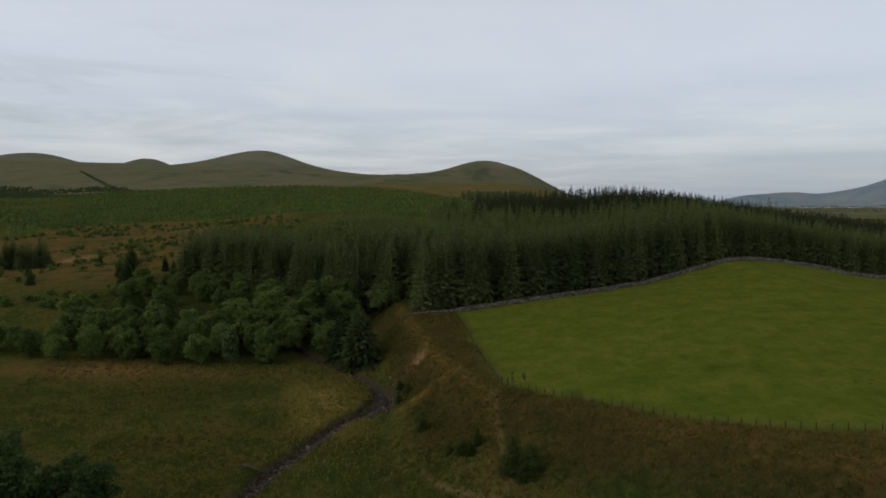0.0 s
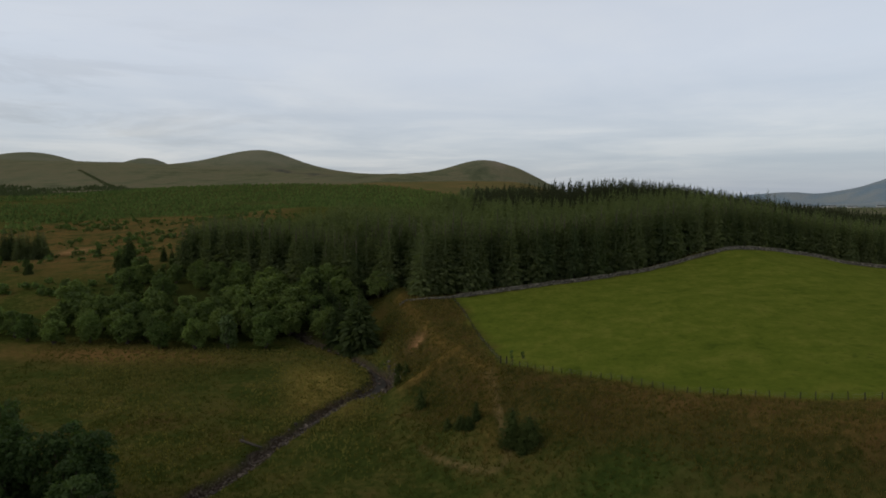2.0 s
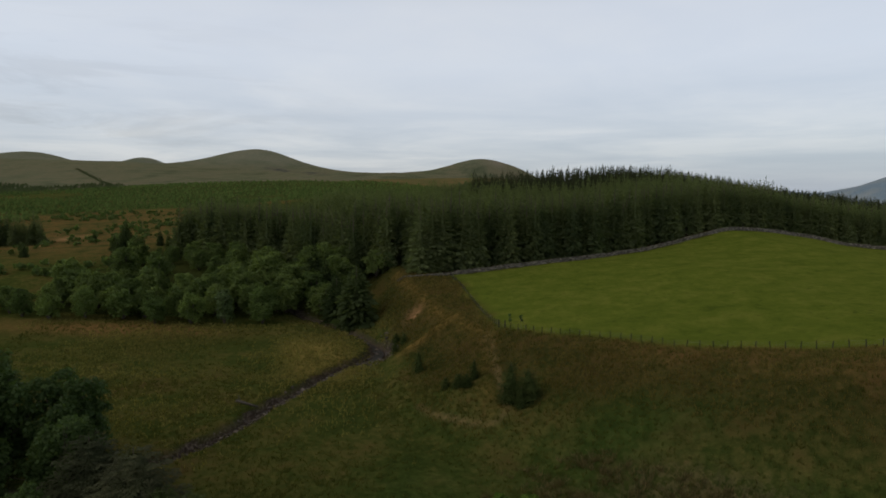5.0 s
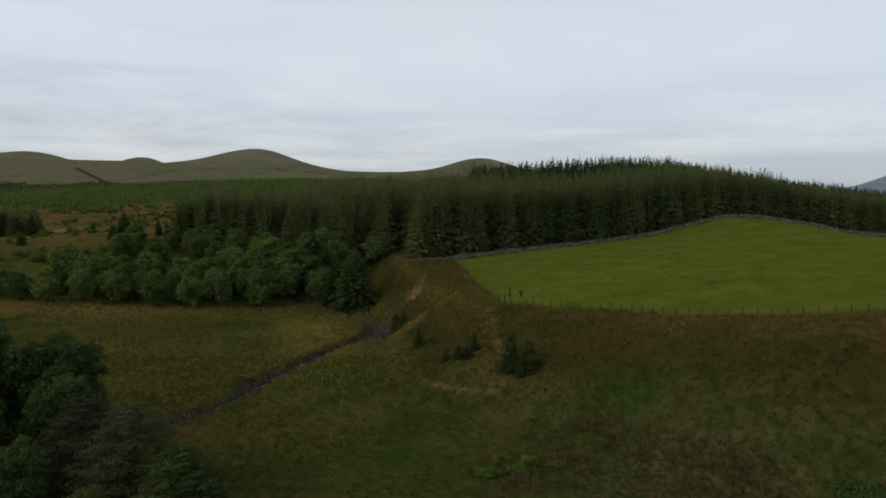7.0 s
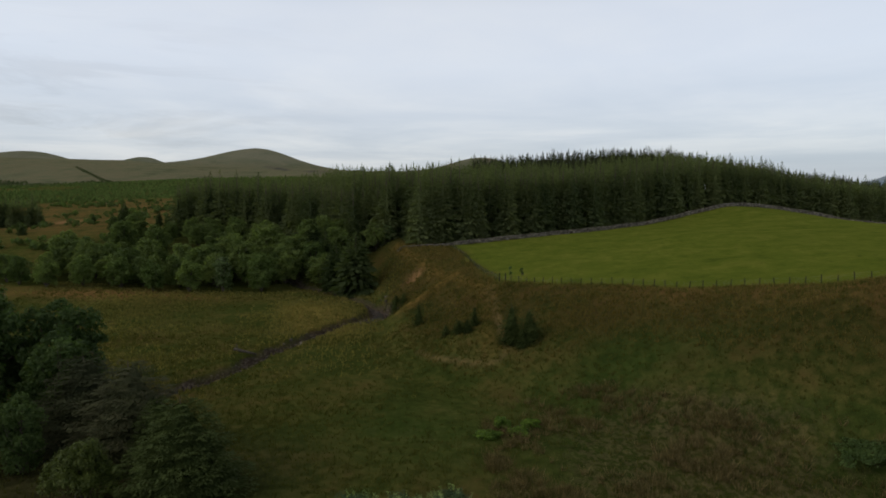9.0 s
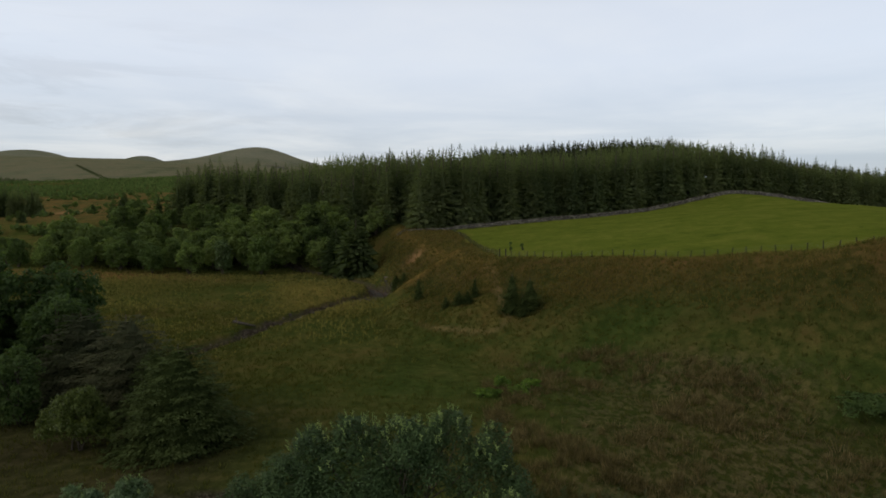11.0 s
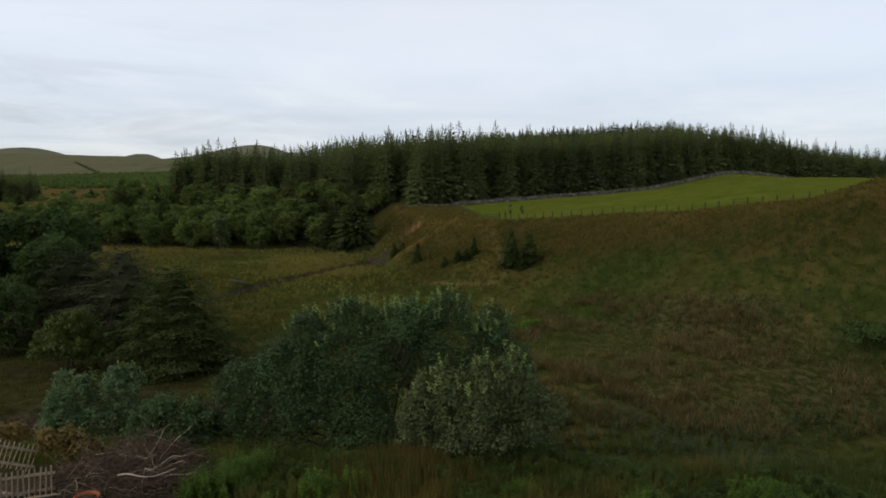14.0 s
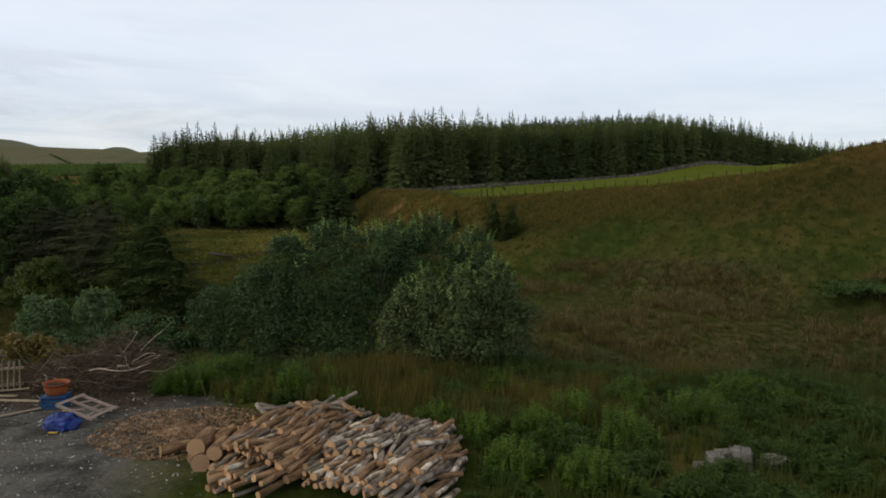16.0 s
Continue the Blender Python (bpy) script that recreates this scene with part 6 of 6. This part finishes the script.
build_chip_heap()
flakes("wood_chips", 5600, -6.7, 17.5, 2.6, 2.0, 0.030, CHIP, "scattered tan wood chips on the yard", 82, 0.06)
PALE_STONE = textured("pale_gravel_stones", [(0.20, 0.19, 0.175), (0.36, 0.345, 0.33)], 4, 0.9, 0.2, random_by="island", spread=0.5)
flakes("loose_gravel", 1300, -10.5, 16.0, 7.0, 5.0, 0.03, PALE_STONE, "loose pale stones and chippings on the yard", 83, 0, "gravel")
p = scatter(900, 84, -16, -5.5, 13, 21.5, lambda x, y, r: wave(x, y, 2.2, 3) > 0.35)
tufts("yard_weeds", p, sizes(p, 0.05, 0.16, 85), sizes(p, 0.05, 0.2, 86), 6, 0.02 + 0 * p[:, 0], 87, GRASS, "low yellowing weeds on the gravel", 0.7)


# timber
PLANK = textured("weathered_grey_planks", [(0.15, 0.115, 0.08), (0.32, 0.26, 0.19), (0.46, 0.385, 0.29)], 3, 0.9, 0.4, 16, (8, 8, 1), "object", 0.25)
OLD = textured("bare_pinkish_timber", [(0.24, 0.18, 0.15), (0.38, 0.30, 0.26)], 3, 0.9, 0.4, 14, (6, 6, 1), "object", 0.2)


def board(L, w, t, seed):
    """A worn board along x: slightly bowed, with blunt corners."""
    r = np.random.default_rng(seed)
    bm = bmesh.new()
    bmesh.ops.create_cube(bm, size=1.0)
    bmesh.ops.scale(bm, vec=(L, w, t), verts=bm.verts)
    bmesh.ops.subdivide_edges(bm, edges=[e for e in bm.edges if abs((e.verts[0].co - e.verts[1].co).x) > L * 0.9], cuts=3)
    for v in bm.verts:
        v.co.z += 0.012 * r.normal() * (1 if abs(v.co.x) < L * 0.45 else 0.3) * 0.3 + 0.02 * (v.co.x / L) ** 2
        v.co.y += 0.004 * r.normal()
    bmesh.ops.bevel(bm, geom=bm.edges, offset=min(t, w) * 0.12, segments=1, affect="EDGES")
    me = bpy.data.meshes.new("board")
    bm.to_mesh(me)
    bm.free()
    return me


def boarded(mesh, mat):
    me = mesh.copy()
    me.materials.clear()
    me.materials.append(mat)
    return me


def slatted_panel(m, width, height, slats, label, seed):
    """A paling panel: two rails and upright slats, some askew."""
    q = np.random.default_rng(seed)
    t = tagged(new("slatted_panel"), label, "panel")
    t.matrix_basis = m
    rail = boarded(board(width, 0.10, 0.04, seed), PLANK)
    for z in (0.22, height - 0.22):
        child("rail", rail, t, m=pose(0, 0.04, z, 90, 0, 0))
    slat = [boarded(board(height, 0.15, 0.022, seed + k), PLANK) for k in range(3)]
    for i in range(slats):
        x = -width / 2 + 0.1 + (width - 0.2) * i / (slats - 1)
        child("slat", slat[i % 3], t, m=pose(x, 0, height / 2 + q.normal(0, 0.03), 0, 90, 0) @ pose(0, 0, 0, 0, q.normal(0, 2), 0) @ pose(0, 0, 0, 0, 0, q.normal(0, 1.5)))
    return t


slatted_panel(pose(-14.55, 20.85, gz(-14.55, 20.85), -10, 0, 20), 1.9, 1.0, 11, "weathered grey slatted fence panel leaning upright", 300)
slatted_panel(pose(-16.5, 20.3, gz(-16.5, 20.3), -6, 0, 14), 1.6, 1.0, 9, "weathered grey slatted fence panel leaning upright", 310)
slatted_panel(pose(-16.2, 22.6, gz(-16.2, 22.6) + 0.30, -50, 24, 35), 1.5, 1.1, 9, "weathered slatted panel tipped back on the heap", 320)
for x, y, z, a, L in ((-14.05, 20.45, 0.04, -2, 1.35), (-13.6, 20.05, 0.03, -4, 2.5), (-15.4, 19.4, 0.04, 6, 2.2), (-12.4, 18.75, 0.06, 42, 1.5), (-13.9, 20.9, 0.09, 20, 1.1), (-15.5, 21.2, 0.06, -15, 1.6)):
    b = tagged(new("loose_plank", boarded(board(L, 0.13, 0.03, int(L * 100)), PLANK)), "weathered plank lying on the gravel", "plank", "planks on the yard")
    b.matrix_basis = pose(x, y, gz(x, y) + z, 0, 0, a)


def plain(name, colour, rough, spec=0.4, spread=0.2, scale=4):
    return textured(name, [tuple(c * (1 - spread) for c in colour), tuple(c * (1 + spread) for c in colour)], scale, rough, 0.1, specular=spec)


ORANGE = plain("faded_orange_plastic", (0.27, 0.072, 0.022), 0.65)
BLUE = plain("bright_blue_plastic", (0.012, 0.075, 0.20), 0.5)
TARP = plain("crumpled_blue_tarpaulin", (0.010, 0.032, 0.19), 0.5, spread=0.5)
SOIL = plain("dark_rubbish", (0.035, 0.027, 0.022), 0.95)
YELLOW = plain("yellow_plastic", (0.55, 0.38, 0.05), 0.5)


def build_tub():
    t = tagged(new("tub"), "faded orange plastic tub standing on a blue crate", "tub")
    t.matrix_basis = pose(-11.55, 19.55, gz(-11.55, 19.55) + 0.405, 3, 2, 15)
    k = 20
    rings = [(0.26, 0.0), (0.285, 0.12), (0.31, 0.26), (0.325, 0.36), (0.345, 0.36), (0.35, 0.38), (0.33, 0.385), (0.30, 0.28), (0.26, 0.03)]
    v = [(r * np.cos(2 * np.pi * i / k) * 1.12, r * np.sin(2 * np.pi * i / k), z) for r, z in rings for i in range(k)]
    f = [(j * k + i, j * k + (i + 1) % k, (j + 1) * k + (i + 1) % k, (j + 1) * k + i) for j in range(len(rings) - 1) for i in range(k)] + [tuple(range(k - 1, -1, -1)), tuple((len(rings) - 1) * k + i for i in range(k))]
    child("shell", mesh_of("shell", v, f, ORANGE, smooth_shade=True), t)
    soil = [(0.29 * np.cos(2 * np.pi * i / k) * 1.12, 0.29 * np.sin(2 * np.pi * i / k), 0.26 + 0.02 * np.sin(i * 2.3)) for i in range(k)] + [(0, 0, 0.34)]
    child("contents", mesh_of("contents", soil, [(i, (i + 1) % k, k) for i in range(k)], SOIL), t, "dark rubbish filling the tub")


def box_part(name, parent, c, size, mat, turn=0, label="", bevel=0.012):
    bm = bmesh.new()
    bmesh.ops.create_cube(bm, size=1.0)
    bmesh.ops.scale(bm, vec=size, verts=bm.verts)
    bmesh.ops.bevel(bm, geom=bm.edges, offset=min(bevel, min(size) * 0.3), segments=2, affect="EDGES")
    ob = part(name, bm, mat, parent, label)
    ob.matrix_basis = pose(*c, 0, 0, turn)
    return ob


def build_crate():
    t = tagged(new("crate"), "bright blue plastic crate with open slatted sides", "crate")
    t.matrix_basis = pose(-11.55, 19.5, gz(-11.55, 19.5), 0, 0, 12)
    W, D, H = 0.72, 0.5, 0.4
    box_part("base", t, (0, 0, 0.02), (W, D, 0.04), BLUE)
    for x in (-1, 1):
        for y in (-1, 1):
            box_part("corner", t, (x * (W / 2 - 0.03), y * (D / 2 - 0.03), H / 2), (0.06, 0.06, H), BLUE)
    for z in (0.14, 0.25, 0.37):
        for y in (-1, 1):
            box_part("side_slat", t, (0, y * (D / 2 - 0.012), z), (W - 0.06, 0.02, 0.06), BLUE)
        for x in (-1, 1):
            box_part("end_slat", t, (x * (W / 2 - 0.012), 0, z), (0.02, D - 0.06, 0.06), BLUE)
    box_part("lid", t, (0, 0, H - 0.008), (W - 0.03, D - 0.03, 0.016), BLUE)


def build_frame():
    """An open timber frame like a pallet without boards, propped on the tarpaulin bundle."""
    t = tagged(new("timber_frame"), "bare pinkish timber frame propped on a blue bundle", "frame")
    t.matrix_basis = pose(-10.0, 18.44, gz(-10.0, 18.44) + 0.36) @ pose(0, 0, 0, -4, 18, -8)
    S = 1.2
    long_ = boarded(board(S, 0.09, 0.07, 401), OLD)
    for y in (-S / 2 + 0.045, 0.0, S / 2 - 0.045):
        child("bearer", long_, t, m=pose(0, y, 0))
    cross = boarded(board(S, 0.10, 0.022, 402), OLD)
    for x in (-S / 2 + 0.05, S / 2 - 0.05):
        child("end_board", cross, t, m=pose(x, 0, 0.05, 0, 0, 90))
    short = boarded(board(S * 0.42, 0.07, 0.02, 403), OLD)
    for x, y, a in ((-0.3, 0.3, 82), (0.1, 0.31, 96), (-0.1, -0.31, 70), (0.32, -0.3, 100), (0.34, 0.3, 88)):
        child("broken_slat", short, t, m=pose(x, y, -0.03, 0, 4, a))


def build_bundle():
    r = np.random.default_rng(91)
    bm = bmesh.new()
    bmesh.ops.create_icosphere(bm, subdivisions=4, radius=1.0)
    for v in bm.verts:
        n = noise.noise(v.co * 2.1) * 0.28 + noise.noise(v.co * 5.3) * 0.12
        v.co = v.co * (1 + n)
        v.co.x *= 0.52
        v.co.y *= 0.36
        v.co.z = max(v.co.z, -0.35) * 0.34
    t = tagged(new("tarpaulin_bundle"), "crumpled blue tarpaulin bundle on the gravel", "tarpaulin")
    t.matrix_basis = pose(-10.35, 17.75, gz(-10.35, 17.75) + 0.11, 0, 0, -10)
    part("sheet", bm, TARP, t)
    for x, y, a in ((0.05, -0.42, 10), (-0.12, 0.34, 40)):
        box_part("scrap", t, (x, y, -0.09 if y < 0 else 0.26), (0.26, 0.09, 0.03), YELLOW, a, "scrap of yellow plastic")


build_tub(), build_crate(), build_frame(), build_bundle()
PALEWOOD = textured("bleached_boughs", [(0.16, 0.13, 0.10), (0.36, 0.31, 0.25)], 4, 0.9, 0.3, random_by="object", spread=0.5)
TWIG = textured("brown_dead_twigs", [(0.055, 0.040, 0.026), (0.135, 0.098, 0.064)], 3, 0.95, 0.3, random_by="island", spread=0.5)


def build_brush():
    """A heap of lopped branches: many bent twigs and some pale boughs."""
    q = np.random.default_rng(95)
    t = tagged(new("brush_pile"), "tangled heap of dead brown branches at the yard's edge", "brush pile")
    cx, cy = -11.5, 22.5
    t.matrix_basis = pose(cx, cy, gz(cx, cy))
    z0 = gz(cx, cy)

    def bough(L, r0, flat=1.0):
        a = q.normal(0.3, 1.0) + (np.pi if q.random() < 0.4 else 0)
        d = np.sqrt(q.random())
        b = q.uniform(0, 6.283)
        x, y = 2.7 * d * np.cos(b), 1.9 * d * np.sin(b)
        lump = 0.55 + 0.6 * np.exp(-((x - 0.9) / 0.9) ** 2 - ((y - 0.5) / 0.8) ** 2) + 0.25 * np.sin(2.3 * x + 1) * np.cos(2.9 * y)
        top = 1.55 * lump * (1 - d * d) ** 0.6 * q.uniform(0.2, 1.08)
        s = np.linspace(-0.5, 0.5, 6) * L
        bend = q.normal(0, 0.16)
        px = x + np.cos(a) * s - np.sin(a) * bend * (s / L * 2) ** 2 * L
        py = y + np.sin(a) * s + np.cos(a) * bend * (s / L * 2) ** 2 * L
        g = ground(px + cx, py + cy) - z0
        pz = np.maximum(g + 0.03, g.mean() + top + s * q.normal(0.1, 0.55) - 0.2 * (s / L) ** 2 * L)
        return np.stack([px, py, pz], 1) + q.normal(0, 0.02, (6, 3)), r0 * np.array([1, .9, .8, .65, .45, .15])

    fine_ = [tube(*bough(q.uniform(0.4, 1.9), q.uniform(0.005, 0.018)), 4, False) for _ in range(1900)]
    tagged(child("brushwood", mesh_of("brushwood", *join(fine_), TWIG), t), kind="stuff")
    for _ in range(70):
        p, r = bough(q.uniform(0.7, 1.7), q.uniform(0.007, 0.019))
        p[:, 2] += 0.15
        child("bough", mesh_of("bough", *tube(p, r, 5), PALEWOOD), t, "bleached bare bough")
    # long pale boughs dragged out over the near side of the heap
    for i in range(6):
        L, a = q.uniform(1.2, 2.2), q.normal(0.25, 0.28)
        x, y, h = q.uniform(0.3, 1.9), q.uniform(-1.5, -0.5), q.uniform(0.35, 0.95)
        u = np.linspace(-0.5, 0.5, 9)
        px, py = x + np.cos(a) * u * L, y + np.sin(a) * u * L + 0.10 * np.sin(u * 7 + i)
        pz = np.maximum(ground(px + cx, py + cy) - z0 + 0.05, h + 0.35 * u + 0.10 * np.sin(u * 6 + 2 * i))
        child("bough", mesh_of("bough", *tube(np.stack([px, py, pz], 1), q.uniform(0.020, 0.036) * np.linspace(1, 0.3, 9), 6), PALEWOOD), t, "bleached bare bough")


build_brush()
p = scatter(420, 61, -9.0, -6.4, 20.4, 23.4, lambda x, y, r: wave(x, y, 0.9, 3) > r.uniform(-0.4, 0.5, len(x)))
weeds("yard_nettles", p, (0.35 + 0.8 * clump(p[:, 0], p[:, 1])) * sizes(p, 0.7, 1.1, 62), 63, WEED, "green nettles growing up against the brush pile", 0.12, 10)
RUBBLE = textured("pale_rubble", [(0.10, 0.094, 0.082), (0.25, 0.235, 0.21)], 3, 0.95, 0.4)
q_ = np.random.default_rng(99)
for i in range(14):
    s = q_.uniform(0.18, 0.5)
    x, y = 8.2 + q_.normal(0, 0.5), 15.2 + q_.normal(0, 0.35)
    v, f = stone(q_, (0, 0, 0), (s * 1.3, s, s * 0.6), 0)
    ob = tagged(new("rubble_stone", mesh_of("rubble_stone", v, f, RUBBLE)), "pale broken stone lying among the weeds", "stone", "rubble at the yard's edge")
    ob.matrix_basis = pose(x, y, gz(x, y) + s * 0.22 + (0.2 if i < 4 else 0), q_.uniform(-12, 12), q_.uniform(-12, 12), q_.uniform(0, 360))
